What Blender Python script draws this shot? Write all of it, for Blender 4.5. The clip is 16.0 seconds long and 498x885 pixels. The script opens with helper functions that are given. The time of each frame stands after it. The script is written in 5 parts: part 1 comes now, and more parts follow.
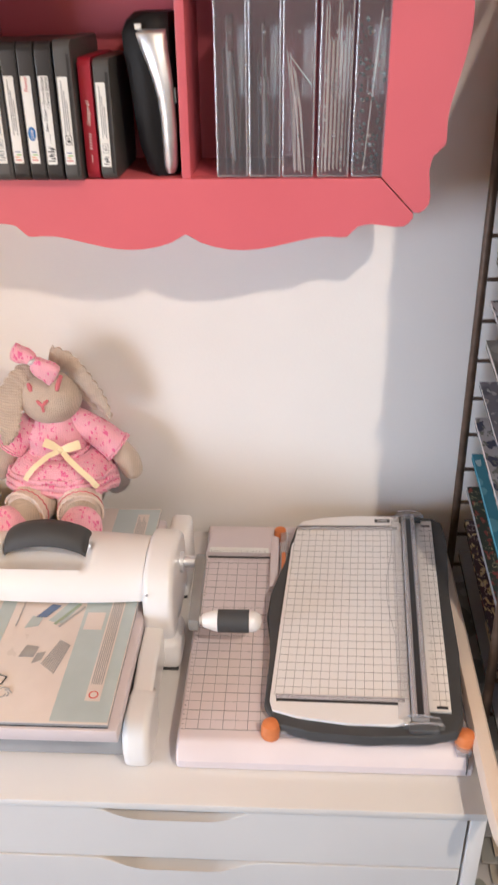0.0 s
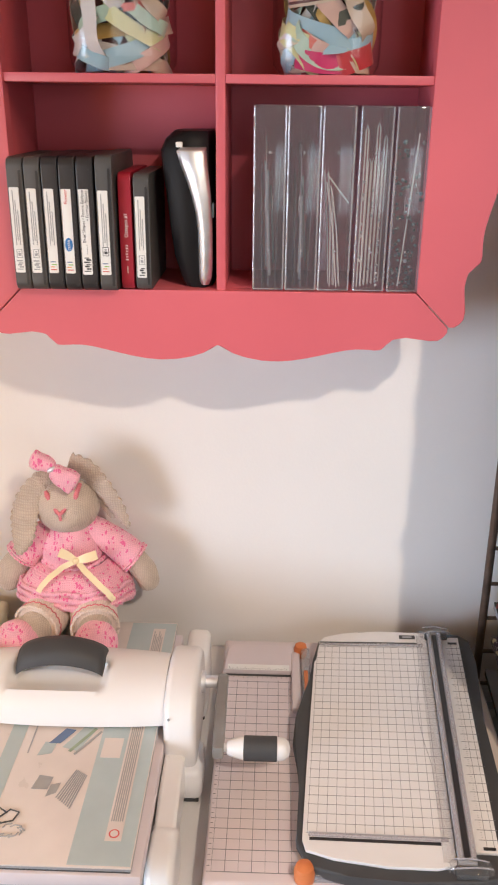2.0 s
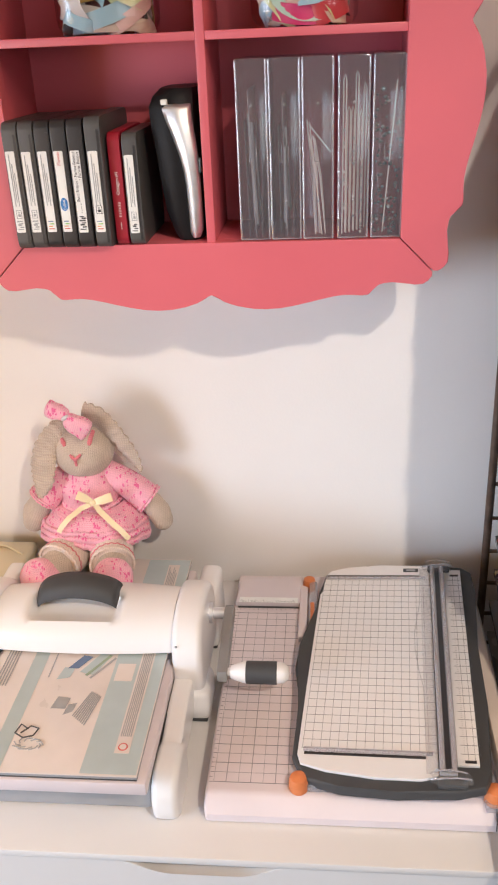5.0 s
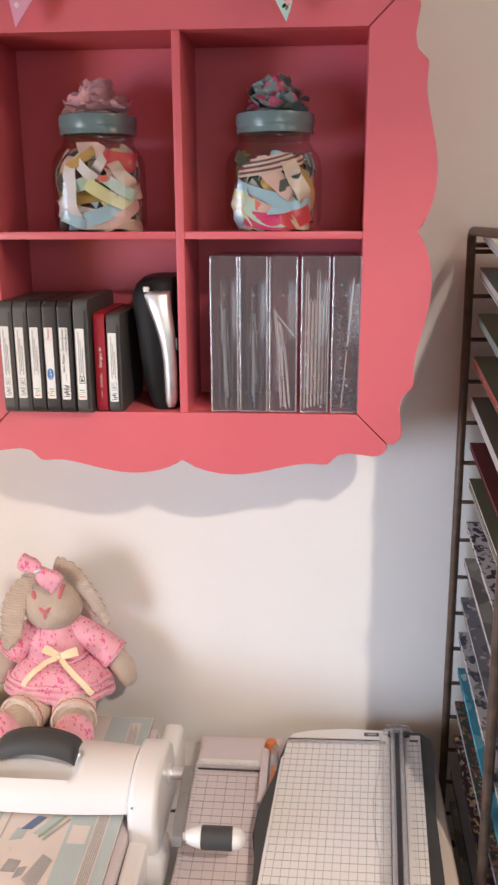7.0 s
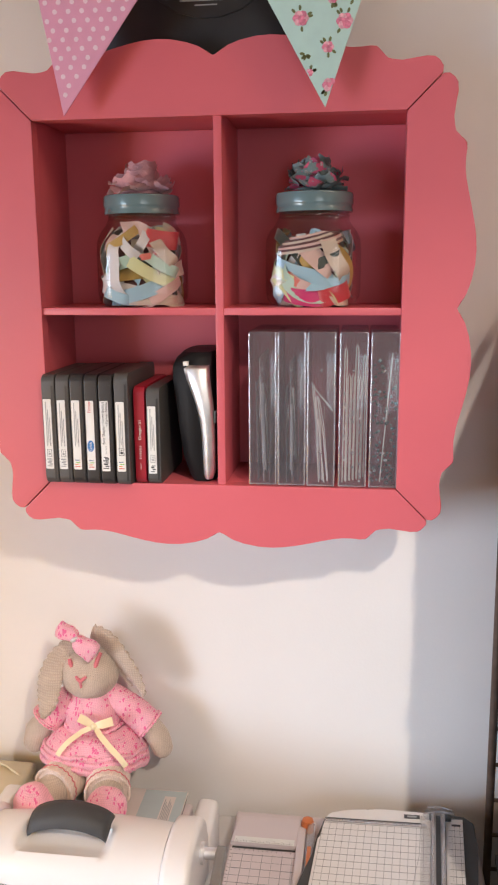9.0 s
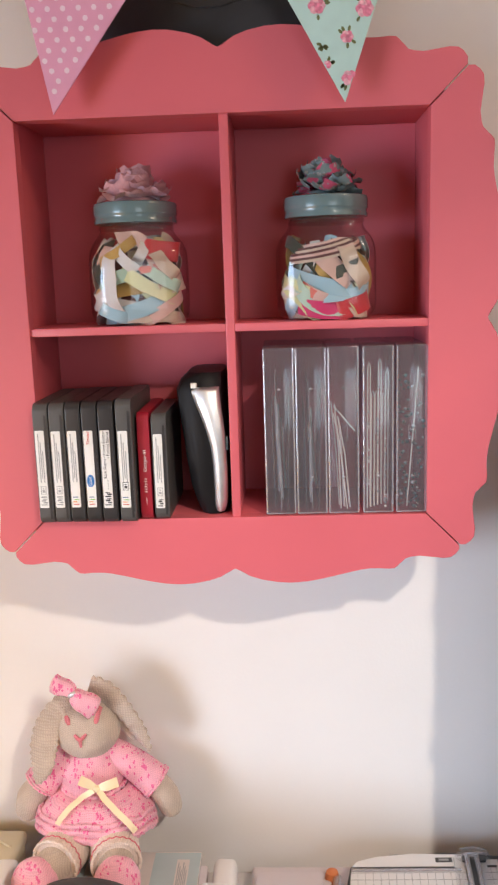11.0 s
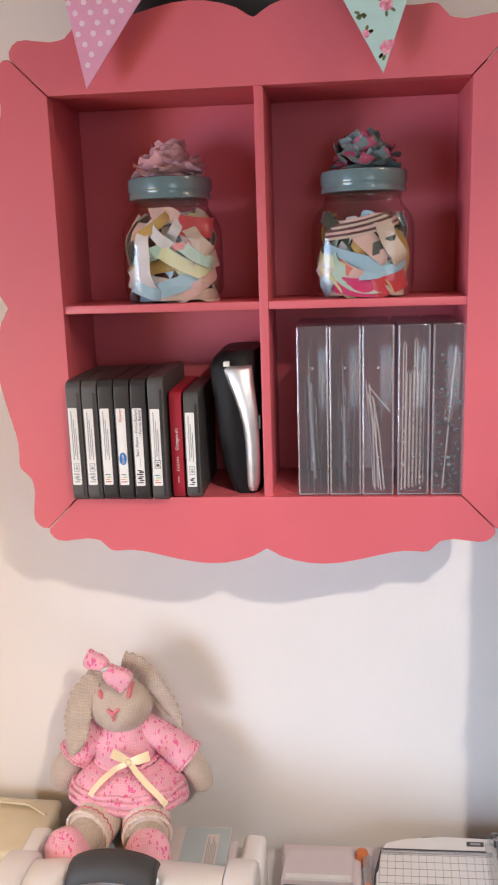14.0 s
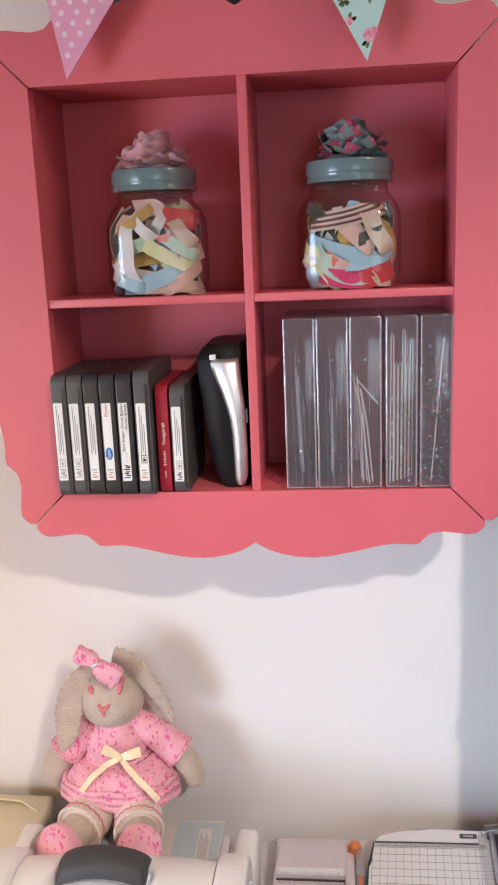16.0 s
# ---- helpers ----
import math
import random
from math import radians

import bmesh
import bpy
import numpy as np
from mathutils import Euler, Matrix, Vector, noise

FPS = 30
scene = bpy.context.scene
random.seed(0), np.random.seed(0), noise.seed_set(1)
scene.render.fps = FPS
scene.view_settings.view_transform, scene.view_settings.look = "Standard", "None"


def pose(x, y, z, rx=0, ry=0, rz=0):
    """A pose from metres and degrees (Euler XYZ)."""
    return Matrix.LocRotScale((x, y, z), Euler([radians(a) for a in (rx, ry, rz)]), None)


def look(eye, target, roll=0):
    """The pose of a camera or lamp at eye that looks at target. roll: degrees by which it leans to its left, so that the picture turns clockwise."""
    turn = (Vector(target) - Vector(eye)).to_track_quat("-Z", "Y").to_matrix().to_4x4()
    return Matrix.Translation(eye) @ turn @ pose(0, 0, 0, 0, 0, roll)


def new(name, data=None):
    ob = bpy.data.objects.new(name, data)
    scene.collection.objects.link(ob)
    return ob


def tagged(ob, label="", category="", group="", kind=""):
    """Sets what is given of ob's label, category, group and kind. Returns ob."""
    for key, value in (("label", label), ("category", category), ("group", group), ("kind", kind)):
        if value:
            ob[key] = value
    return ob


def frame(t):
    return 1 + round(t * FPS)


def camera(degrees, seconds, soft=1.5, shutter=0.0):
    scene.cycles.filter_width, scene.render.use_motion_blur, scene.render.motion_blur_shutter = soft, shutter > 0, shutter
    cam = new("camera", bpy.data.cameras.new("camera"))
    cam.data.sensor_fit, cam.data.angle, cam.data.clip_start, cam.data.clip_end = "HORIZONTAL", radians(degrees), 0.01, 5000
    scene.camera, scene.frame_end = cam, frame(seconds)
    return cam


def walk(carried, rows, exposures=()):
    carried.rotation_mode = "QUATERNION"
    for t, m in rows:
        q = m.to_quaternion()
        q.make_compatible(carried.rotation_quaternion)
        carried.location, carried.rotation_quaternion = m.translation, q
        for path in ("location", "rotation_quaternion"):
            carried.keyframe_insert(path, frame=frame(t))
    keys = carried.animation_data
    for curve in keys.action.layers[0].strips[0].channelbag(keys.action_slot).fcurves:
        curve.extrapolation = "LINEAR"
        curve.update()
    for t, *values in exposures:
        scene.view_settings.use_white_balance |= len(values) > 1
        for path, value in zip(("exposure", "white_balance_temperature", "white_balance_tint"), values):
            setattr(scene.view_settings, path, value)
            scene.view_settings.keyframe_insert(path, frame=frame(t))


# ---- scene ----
cam = camera(33.2, 16.0, soft=2.0, shutter=0.35)
PATH = [
    (0, (0.109, -0.997, 1.341), (0.017, 0.755, 0.382), -0.7),
    (0.5, (0.099, -1.006, 1.357), (-0.041, 0.805, 0.519), 0.7),
    (1, (0.086, -0.977, 1.357), (-0.015, 0.878, 0.619), -0.8),
    (1.5, (0.066, -0.957, 1.346), (0.046, 0.892, 0.585), -0.3),
    (2, (0.056, -0.968, 1.345), (0.005, 0.885, 0.594), 0.6),
    (2.5, (0.057, -0.994, 1.355), (-0.052, 0.902, 0.727), 0.6),
    (3, (0.076, -1.019, 1.355), (-0.073, 0.892, 0.785), 0.5),
    (3.2, (0.086, -1.019, 1.374), (-0.095, 0.873, 0.753), 0.2),
    (5.3, (0.132, -1.006, 1.356), (-0.04, 0.785, 0.482), -2.9),
    (5.5, (0.14, -1.017, 1.351), (-0.016, 0.774, 0.476), -2.9),
    (6, (0.155, -1.024, 1.363), (0.06, 0.783, 0.51), -1.7),
    (6.5, (0.145, -1.046, 1.377), (0.084, 0.84, 0.713), -0.2),
    (7, (0.145, -1.053, 1.387), (0.004, 0.872, 0.863), -0.2),
    (7.5, (0.147, -1.055, 1.392), (-0.084, 0.873, 0.911), 0.5),
    (8, (0.14, -1.059, 1.405), (-0.13, 0.877, 0.98), 1.1),
    (8.5, (0.152, -1.057, 1.406), (-0.133, 0.882, 1.007), 0.5),
    (8.7, (0.157, -1.054, 1.41), (-0.123, 0.883, 1.0), 0.1),
    (10.8, (0.071, -0.965, 1.423), (-0.01, 0.989, 1.006), -1.7),
    (11, (0.056, -0.971, 1.413), (-0.032, 0.99, 1.031), -1.8),
    (11.5, (0.051, -0.978, 1.416), (-0.114, 0.983, 1.057), -1.7),
    (12, (0.047, -0.984, 1.412), (-0.126, 0.973, 1.038), -2.2),
    (12.5, (0.047, -0.987, 1.4), (-0.076, 0.965, 0.982), -2.9),
    (13, (0.063, -0.995, 1.401), (-0.04, 0.954, 0.966), -2.8),
    (13.5, (0.069, -0.988, 1.41), (-0.067, 0.962, 0.987), -2.2),
    (14, (0.069, -0.962, 1.414), (-0.129, 0.981, 0.98), -1.8),
    (14.5, (0.068, -0.951, 1.413), (-0.185, 0.984, 0.973), -2.3),
    (15, (0.069, -0.95, 1.415), (-0.176, 0.985, 0.977), -2.7),
    (15.5, (0.078, -0.951, 1.418), (-0.131, 0.988, 0.976), -2.7),
    (16, (0.08, -0.954, 1.414), (-0.115, 0.984, 0.961), -2.3),
]
EXPOSURES = ((0.0, 0.02, 6350, 10), (1.0, -0.02, 6350, 10), (3.0, 0.02, 6350, 10), (5.5, 0.04, 6300, 10), (6.5, 0.04, 6200, 10), (7.5, 0.06, 6300, 10), (8.5, 0.04, 6300, 10), (11.0, 0.12, 6220, 10), (12.5, 0.03, 6000, 10), (13.8, 0.04, 6050, 10), (15.0, 0.02, 5700, 10), (16.0, 0.04, 5850, 10))
walk(cam, [(t, look(eye, target, roll)) for t, eye, target, roll in PATH], exposures=EXPOSURES)

# ---- light ----
world = bpy.data.worlds.new("world")
scene.world = world
world.use_nodes = True
sky = world.node_tree.nodes.new("ShaderNodeTexSky")
sky.sky_type = "NISHITA"
sky.sun_disc = False
sky.sun_elevation, sky.sun_rotation = radians(35), radians(150)
world.node_tree.links.new(sky.outputs[0], world.node_tree.nodes["Background"].inputs[0])
world.node_tree.nodes["Background"].inputs[1].default_value = 0.1


def lamp(name, kind, m, energy, colour, **more):
    data = bpy.data.lights.new(name, kind)
    data.energy, data.color = energy, colour
    for key, value in more.items():
        if key == "radius":
            data.shadow_soft_size = value
        elif key == "spot":
            data.spot_size, data.spot_blend = radians(value), 0.5
        elif key == "size":
            data.shape, data.size, data.size_y = "RECTANGLE", value[0], value[1]
    ob = new(name, data)
    ob.matrix_world = m
    return ob


# a warm ceiling spot in front of the shelf, daylight from a window behind the camera and a smaller one in the west
# wall, and two added warm fills without a lamp body: one high above the rack, one out of view at the left
KEY = lamp("ceiling_spot_light", "SPOT", look((0.75, -1.53, 2.20), (-0.06, 0.0, 0.58)), 78, (1.0, 0.84, 0.67), radius=0.022, spot=40)
KEY.data.spot_blend = 0.85
lamp("south_window_light", "AREA", look((0.94, -2.94, 1.30), (0.94, 0.0, 1.30)), 8.0, (0.70, 0.84, 1.0), size=(1.0, 1.0))
WINDOW = lamp("west_window_light", "AREA", look((-1.84, -1.80, 1.10), (0.0, 0.0, 0.72)), 15.5, (0.53, 0.75, 1.0), size=(1.1, 0.9))
WINDOW.data.spread = radians(95)
# added fill that yellows the left of the wall; no lamp stands there
lamp("table_lamp_light", "POINT", pose(-0.84, -0.95, 1.10), 18.0, (1.0, 0.50, 0.04), radius=0.30)
# added fill to warm the wall at upper right; no fitting is built
lamp("ceiling_light", "POINT", pose(1.12, -0.80, 2.20), 10.5, (1.0, 0.74, 0.50), radius=0.14)


# ---- materials ----
def material(name, colour, rough=0.5, metal=0.0, vary=0.12, scale=30.0, bump=0.15, fine=400.0, dist=0.0006, spec=0.5, second=None, coat=0.0, sheen=0.0):
    """A painted, plastic, cloth or metal surface: two scales of variation in colour and relief."""
    m = bpy.data.materials.new(name)
    m.use_nodes = True
    nt = m.node_tree
    n, l = nt.nodes, nt.links
    b = n["Principled BSDF"]
    co = n.new("ShaderNodeTexCoord")
    big = n.new("ShaderNodeTexNoise")
    big.inputs["Scale"].default_value, big.inputs["Detail"].default_value = scale, 5
    l.new(co.outputs["Object"], big.inputs["Vector"])
    small = n.new("ShaderNodeTexNoise")
    small.inputs["Scale"].default_value, small.inputs["Detail"].default_value = fine, 3
    l.new(co.outputs["Object"], small.inputs["Vector"])
    ramp = n.new("ShaderNodeValToRGB")
    dark = [c * (1 - vary) for c in (second or colour)]
    light = [min(1, c * (1 + vary * 0.6)) for c in colour]
    ramp.color_ramp.elements[0].position, ramp.color_ramp.elements[1].position = 0.3, 0.7
    ramp.color_ramp.elements[0].color, ramp.color_ramp.elements[1].color = (*dark, 1), (*light, 1)
    l.new(big.outputs[0], ramp.inputs[0])
    l.new(ramp.outputs[0], b.inputs["Base Color"])
    rr = n.new("ShaderNodeMapRange")
    rr.inputs["To Min"].default_value, rr.inputs["To Max"].default_value = max(0.02, rough - 0.08), min(1, rough + 0.08)
    l.new(big.outputs[0], rr.inputs[0])
    l.new(rr.outputs[0], b.inputs["Roughness"])
    b.inputs["Metallic"].default_value = metal
    b.inputs["Specular IOR Level"].default_value = spec
    b.inputs["Coat Weight"].default_value = coat
    b.inputs["Sheen Weight"].default_value = sheen
    if bump:
        bp = n.new("ShaderNodeBump")
        bp.inputs["Strength"].default_value, bp.inputs["Distance"].default_value = bump, dist
        l.new(small.outputs[0], bp.inputs["Height"])
        l.new(bp.outputs[0], b.inputs["Normal"])
    return m


def speckled(name, base, dots, size, bump=0.6, wide=0.0026, tall=0.0021, sheen=0.25, share=0.5):
    """Knitted yarn: columns of stitches in relief, with shade painted into the colour between them, and flecks of a
    second colour.
    """
    m = material(name, base, 0.9, vary=0.1, scale=60, bump=0, sheen=sheen)
    n, l = m.node_tree.nodes, m.node_tree.links
    b = n["Principled BSDF"]
    co = n.new("ShaderNodeTexCoord")
    last = b.inputs["Base Color"].links[0].from_socket
    waves = []
    for axis, step in (("X", wide), ("Z", tall)):
        wave = n.new("ShaderNodeTexWave")
        wave.bands_direction = axis
        wave.inputs["Scale"].default_value, wave.inputs["Distortion"].default_value = 0.314 / step, 3.2
        wave.inputs["Detail"].default_value, wave.inputs["Detail Scale"].default_value = 1, 0.6
        l.new(co.outputs["Object"], wave.inputs["Vector"])
        waves.append(wave.outputs[1])
    stitch, fuzz, height = n.new("ShaderNodeMath"), n.new("ShaderNodeTexNoise"), n.new("ShaderNodeMath")
    stitch.operation = "MULTIPLY"
    l.new(waves[0], stitch.inputs[0])
    l.new(waves[1], stitch.inputs[1])
    fuzz.inputs["Scale"].default_value, fuzz.inputs["Detail"].default_value = 900, 3
    l.new(co.outputs["Object"], fuzz.inputs["Vector"])
    height.operation = "MULTIPLY_ADD"
    l.new(fuzz.outputs[0], height.inputs[0])
    height.inputs[1].default_value = 0.7
    l.new(stitch.outputs[0], height.inputs[2])
    if size:
        stretch, vor, near, some, both = n.new("ShaderNodeMapping"), n.new("ShaderNodeTexVoronoi"), n.new("ShaderNodeMath"), n.new("ShaderNodeMath"), n.new("ShaderNodeMath")
        stretch.inputs["Scale"].default_value = (1.1, 0.7, 0.6)
        stretch.inputs["Rotation"].default_value = (0.2, 0.6, 0.1)
        l.new(co.outputs["Object"], stretch.inputs["Vector"])
        vor.inputs["Scale"].default_value = 290
        bent = n.new("ShaderNodeVectorMath")
        bent.operation, bent.inputs[1].default_value = "MULTIPLY_ADD", (0.006, 0.006, 0.006)
        curl = n.new("ShaderNodeTexNoise")
        curl.inputs["Scale"].default_value = 160
        l.new(co.outputs["Object"], curl.inputs["Vector"])
        l.new(curl.outputs["Color"], bent.inputs[0])
        l.new(stretch.outputs[0], bent.inputs[2])
        l.new(bent.outputs[0], vor.inputs["Vector"])
        near.operation, near.inputs[1].default_value = "LESS_THAN", size
        some.operation, some.inputs[1].default_value = "LESS_THAN", share
        both.operation = "MULTIPLY"
        l.new(vor.outputs["Distance"], near.inputs[0])
        l.new(vor.outputs["Color"], some.inputs[0])
        l.new(near.outputs[0], both.inputs[0])
        l.new(some.outputs[0], both.inputs[1])
        mix = n.new("ShaderNodeMix")
        mix.data_type = "RGBA"
        l.new(both.outputs[0], mix.inputs[0])
        l.new(last, mix.inputs[6])
        mix.inputs[7].default_value = (*dots, 1)
        last = mix.outputs[2]
    # crease shade between stitches, multiplied into the yarn colour
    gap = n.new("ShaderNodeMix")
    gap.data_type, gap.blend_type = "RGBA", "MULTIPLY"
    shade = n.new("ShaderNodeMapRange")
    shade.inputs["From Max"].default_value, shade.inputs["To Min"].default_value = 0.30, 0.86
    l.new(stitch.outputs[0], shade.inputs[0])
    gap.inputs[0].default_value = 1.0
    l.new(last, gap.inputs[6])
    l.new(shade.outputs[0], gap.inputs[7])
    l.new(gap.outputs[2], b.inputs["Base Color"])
    bp = n.new("ShaderNodeBump")
    bp.inputs["Strength"].default_value, bp.inputs["Distance"].default_value = bump, 0.0010
    l.new(height.outputs[0], bp.inputs["Height"])
    l.new(bp.outputs[0], b.inputs["Normal"])
    return m


def glassy(name, tint, rough=0.02, milk=0.0, milk_colour=(0.8, 0.8, 0.85), least=0.045, most=0.7):
    """Thin clear glass or plastic: mostly let through, some haze, and a gloss that grows towards the rim."""
    m = bpy.data.materials.new(name)
    m.use_nodes = True
    n, l = m.node_tree.nodes, m.node_tree.links
    n.remove(n["Principled BSDF"])
    clear, haze, gloss = n.new("ShaderNodeBsdfTransparent"), n.new("ShaderNodeBsdfDiffuse"), n.new("ShaderNodeBsdfGlossy")
    body, mix, rim = n.new("ShaderNodeMixShader"), n.new("ShaderNodeMixShader"), n.new("ShaderNodeLayerWeight")
    clear.inputs[0].default_value, haze.inputs[0].default_value = (*tint, 1), (*milk_colour, 1)
    gloss.inputs["Roughness"].default_value = rough
    power, scale = n.new("ShaderNodeMath"), n.new("ShaderNodeMapRange")
    power.operation, power.inputs[1].default_value = "POWER", 3.5
    rim.inputs[0].default_value = 0.5
    scale.inputs["To Min"].default_value, scale.inputs["To Max"].default_value = least, most
    l.new(rim.outputs["Facing"], power.inputs[0])
    l.new(power.outputs[0], scale.inputs[0])
    body.inputs[0].default_value = milk
    l.new(clear.outputs[0], body.inputs[1])
    l.new(haze.outputs[0], body.inputs[2])
    l.new(scale.outputs[0], mix.inputs[0])
    l.new(body.outputs[0], mix.inputs[1])
    l.new(gloss.outputs[0], mix.inputs[2])
    l.new(mix.outputs[0], n["Material Output"].inputs[0])
    return m


def patterned(name, base, spots, more, scale, size, rough=0.6):
    """Printed craft paper: irregular motifs of two further colours on a ground."""
    m = material(name, base, rough, vary=0.08, scale=20, bump=0.05)
    n, l = m.node_tree.nodes, m.node_tree.links
    b = n["Principled BSDF"]
    co = n.new("ShaderNodeTexCoord")
    last = b.inputs["Base Color"].links[0].from_socket
    for k, (colour, sc, cut) in enumerate(((spots, scale, size), (more, scale * 1.7, size * 0.75))):
        warp = n.new("ShaderNodeTexNoise")
        warp.inputs["Scale"].default_value = sc * 0.8
        l.new(co.outputs["Object"], warp.inputs["Vector"])
        add = n.new("ShaderNodeVectorMath")
        add.operation = "MULTIPLY_ADD"
        l.new(warp.outputs["Color"], add.inputs[0])
        add.inputs[1].default_value = (0.03, 0.03, 0.0)
        l.new(co.outputs["Object"], add.inputs[2])
        vor = n.new("ShaderNodeTexVoronoi")
        vor.inputs["Scale"].default_value = sc
        l.new(add.outputs[0], vor.inputs["Vector"])
        lt = n.new("ShaderNodeMath")
        lt.operation, lt.inputs[1].default_value = "LESS_THAN", cut
        l.new(vor.outputs["Distance"], lt.inputs[0])
        mix = n.new("ShaderNodeMix")
        mix.data_type = "RGBA"
        l.new(lt.outputs[0], mix.inputs[0])
        l.new(last, mix.inputs[6])
        mix.inputs[7].default_value = (*colour, 1)
        last = mix.outputs[2]
    l.new(last, b.inputs["Base Color"])
    return m


WALL = material("wall_paint", (0.82, 0.795, 0.785), 0.75, vary=0.03, scale=4, bump=0.2, fine=260, dist=0.0008)
PINK = material("coral_pink_paint", (0.64, 0.126, 0.155), 0.45, vary=0.04, scale=9, bump=0.10, fine=420, dist=0.0003)
WHITE = material("white_melamine", (0.68, 0.66, 0.655), 0.38, vary=0.03, scale=8, bump=0.05)
WHITE_PLASTIC = material("white_plastic", (0.78, 0.76, 0.76), 0.30, vary=0.02, scale=5, bump=0.04, coat=0.2)
CREAM_PLASTIC = material("pinkish_white_plastic", (0.67, 0.59, 0.61), 0.42, vary=0.05, scale=14, bump=0.08)
GREY_PLASTIC = material("grey_plastic", (0.30, 0.30, 0.31), 0.45, vary=0.1, scale=25)
DIE_GREY = material("die_grey_plastic", (0.075, 0.072, 0.072), 0.45, vary=0.12, scale=40, bump=0.3, fine=700)
CHARCOAL = material("charcoal_rubber", (0.052, 0.052, 0.055), 0.65, vary=0.12, scale=40, bump=0.25, fine=700)
BLACK = material("black_plastic", (0.028, 0.026, 0.028), 0.35, vary=0.2, scale=40, bump=0.15)
GLOSS_BLACK = material("gloss_black_plastic", (0.012, 0.011, 0.012), 0.5, vary=0.1, scale=30, bump=0.05, spec=0.15)
STEEL = material("brushed_steel", (0.78, 0.78, 0.80), 0.50, metal=1.0, vary=0.1, scale=60, bump=0.1, fine=900)
RED = material("red_plastic", (0.33, 0.012, 0.03), 0.38, vary=0.1, scale=40)
LABEL = material("white_paper_label", (0.80, 0.79, 0.77), 0.6, vary=0.04, scale=60)
INK = material("dark_print", (0.06, 0.06, 0.065), 0.6, vary=0.2, scale=80, bump=0)
PALE_INK = material("pale_print", (0.36, 0.36, 0.37), 0.6, vary=0.1, scale=80, bump=0)
RED_INK = material("red_print", (0.62, 0.10, 0.09), 0.6, vary=0.1, scale=80, bump=0)
GRID_INK = material("grey_grid_print", (0.24, 0.235, 0.245), 0.6, vary=0.15, scale=80, bump=0)
SLATE_INK = material("slate_print", (0.13, 0.19, 0.33), 0.6, vary=0.1, scale=80, bump=0)
MOSS_INK = material("moss_print", (0.30, 0.38, 0.28), 0.6, vary=0.1, scale=80, bump=0)
BLUE_INK = material("blue_print", (0.03, 0.18, 0.50), 0.5, vary=0.1, scale=80, bump=0)
GREEN_INK = material("green_print", (0.25, 0.50, 0.10), 0.6, vary=0.1, scale=80, bump=0)
ORANGE_INK = material("orange_print", (0.75, 0.30, 0.06), 0.6, vary=0.1, scale=80, bump=0)
ORANGE = material("orange_rubber", (0.66, 0.20, 0.065), 0.55, vary=0.1, scale=50, bump=0.2)
BRONZE = material("dark_bronze_metal", (0.125, 0.082, 0.062), 0.42, metal=0.4, vary=0.35, scale=60, bump=0.2)
SAGE = material("sage_blue_enamel", (0.135, 0.205, 0.220), 0.24, vary=0.06, scale=20, bump=0.03, coat=0.4)
IVORY = material("ivory_plastic", (0.74, 0.62, 0.53), 0.4, vary=0.05, scale=15)
BEIGE = material("beige_leatherette", (0.66, 0.58, 0.42), 0.5, vary=0.08, scale=12, bump=0.3, fine=500)
SATIN = material("cream_satin_ribbon", (0.80, 0.66, 0.42), 0.3, vary=0.08, scale=40, bump=0.05, sheen=0.4)
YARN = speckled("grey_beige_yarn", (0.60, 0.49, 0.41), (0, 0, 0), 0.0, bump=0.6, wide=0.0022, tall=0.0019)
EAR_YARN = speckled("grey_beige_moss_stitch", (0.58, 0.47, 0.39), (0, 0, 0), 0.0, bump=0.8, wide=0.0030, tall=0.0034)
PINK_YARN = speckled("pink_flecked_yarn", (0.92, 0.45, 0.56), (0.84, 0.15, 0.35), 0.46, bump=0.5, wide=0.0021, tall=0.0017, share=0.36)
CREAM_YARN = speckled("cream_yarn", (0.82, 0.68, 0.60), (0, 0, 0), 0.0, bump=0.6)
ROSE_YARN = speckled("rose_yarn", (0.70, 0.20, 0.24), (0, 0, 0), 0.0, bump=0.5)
JAR_GLASS = glassy("jar_glass", (0.95, 0.95, 0.94), 0.05, least=0.04, most=0.8)
CLEAR = glassy("clear_plastic", (0.91, 0.91, 0.94), 0.10, 0.105, (0.72, 0.69, 0.76), least=0.06)
RULER_CLEAR = glassy("clear_ruler_plastic", (0.95, 0.95, 0.95), 0.10, 0.05, (0.70, 0.69, 0.70), least=0.03, most=0.3)
CLEAR_RIM = glassy("clear_plastic_rim", (0.86, 0.86, 0.88), 0.12, 0.28, (0.75, 0.72, 0.76))
TEAL_PRINT = material("pale_teal_print", (0.43, 0.51, 0.53), 0.35, vary=0.05, scale=30, bump=0)
CARD = material("warm_white_card", (0.68, 0.61, 0.58), 0.3, vary=0.05, scale=25, bump=0.03, coat=0.3)
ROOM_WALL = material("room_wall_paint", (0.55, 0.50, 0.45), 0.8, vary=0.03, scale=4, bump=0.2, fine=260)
FLOOR = material("grey_carpet", (0.16, 0.15, 0.14), 0.95, vary=0.2, scale=80, bump=0.6, fine=500, dist=0.003)


# ---- helpers for shapes ----
def thing(name, at, label="", category="", group="", kind="", turn=0.0):
    ob = new(name)
    ob.empty_display_size = 0.02
    ob.matrix_world = pose(*at, 0, 0, turn)
    return tagged(ob, label, category, group, kind)


def finish(bm, smooth=40):
    bmesh.ops.recalc_face_normals(bm, faces=bm.faces)
    for f in bm.faces:
        f.smooth = True
    for e in bm.edges:
        if len(e.link_faces) == 2 and e.calc_face_angle(0) > radians(smooth):
            e.smooth = False
    return bm


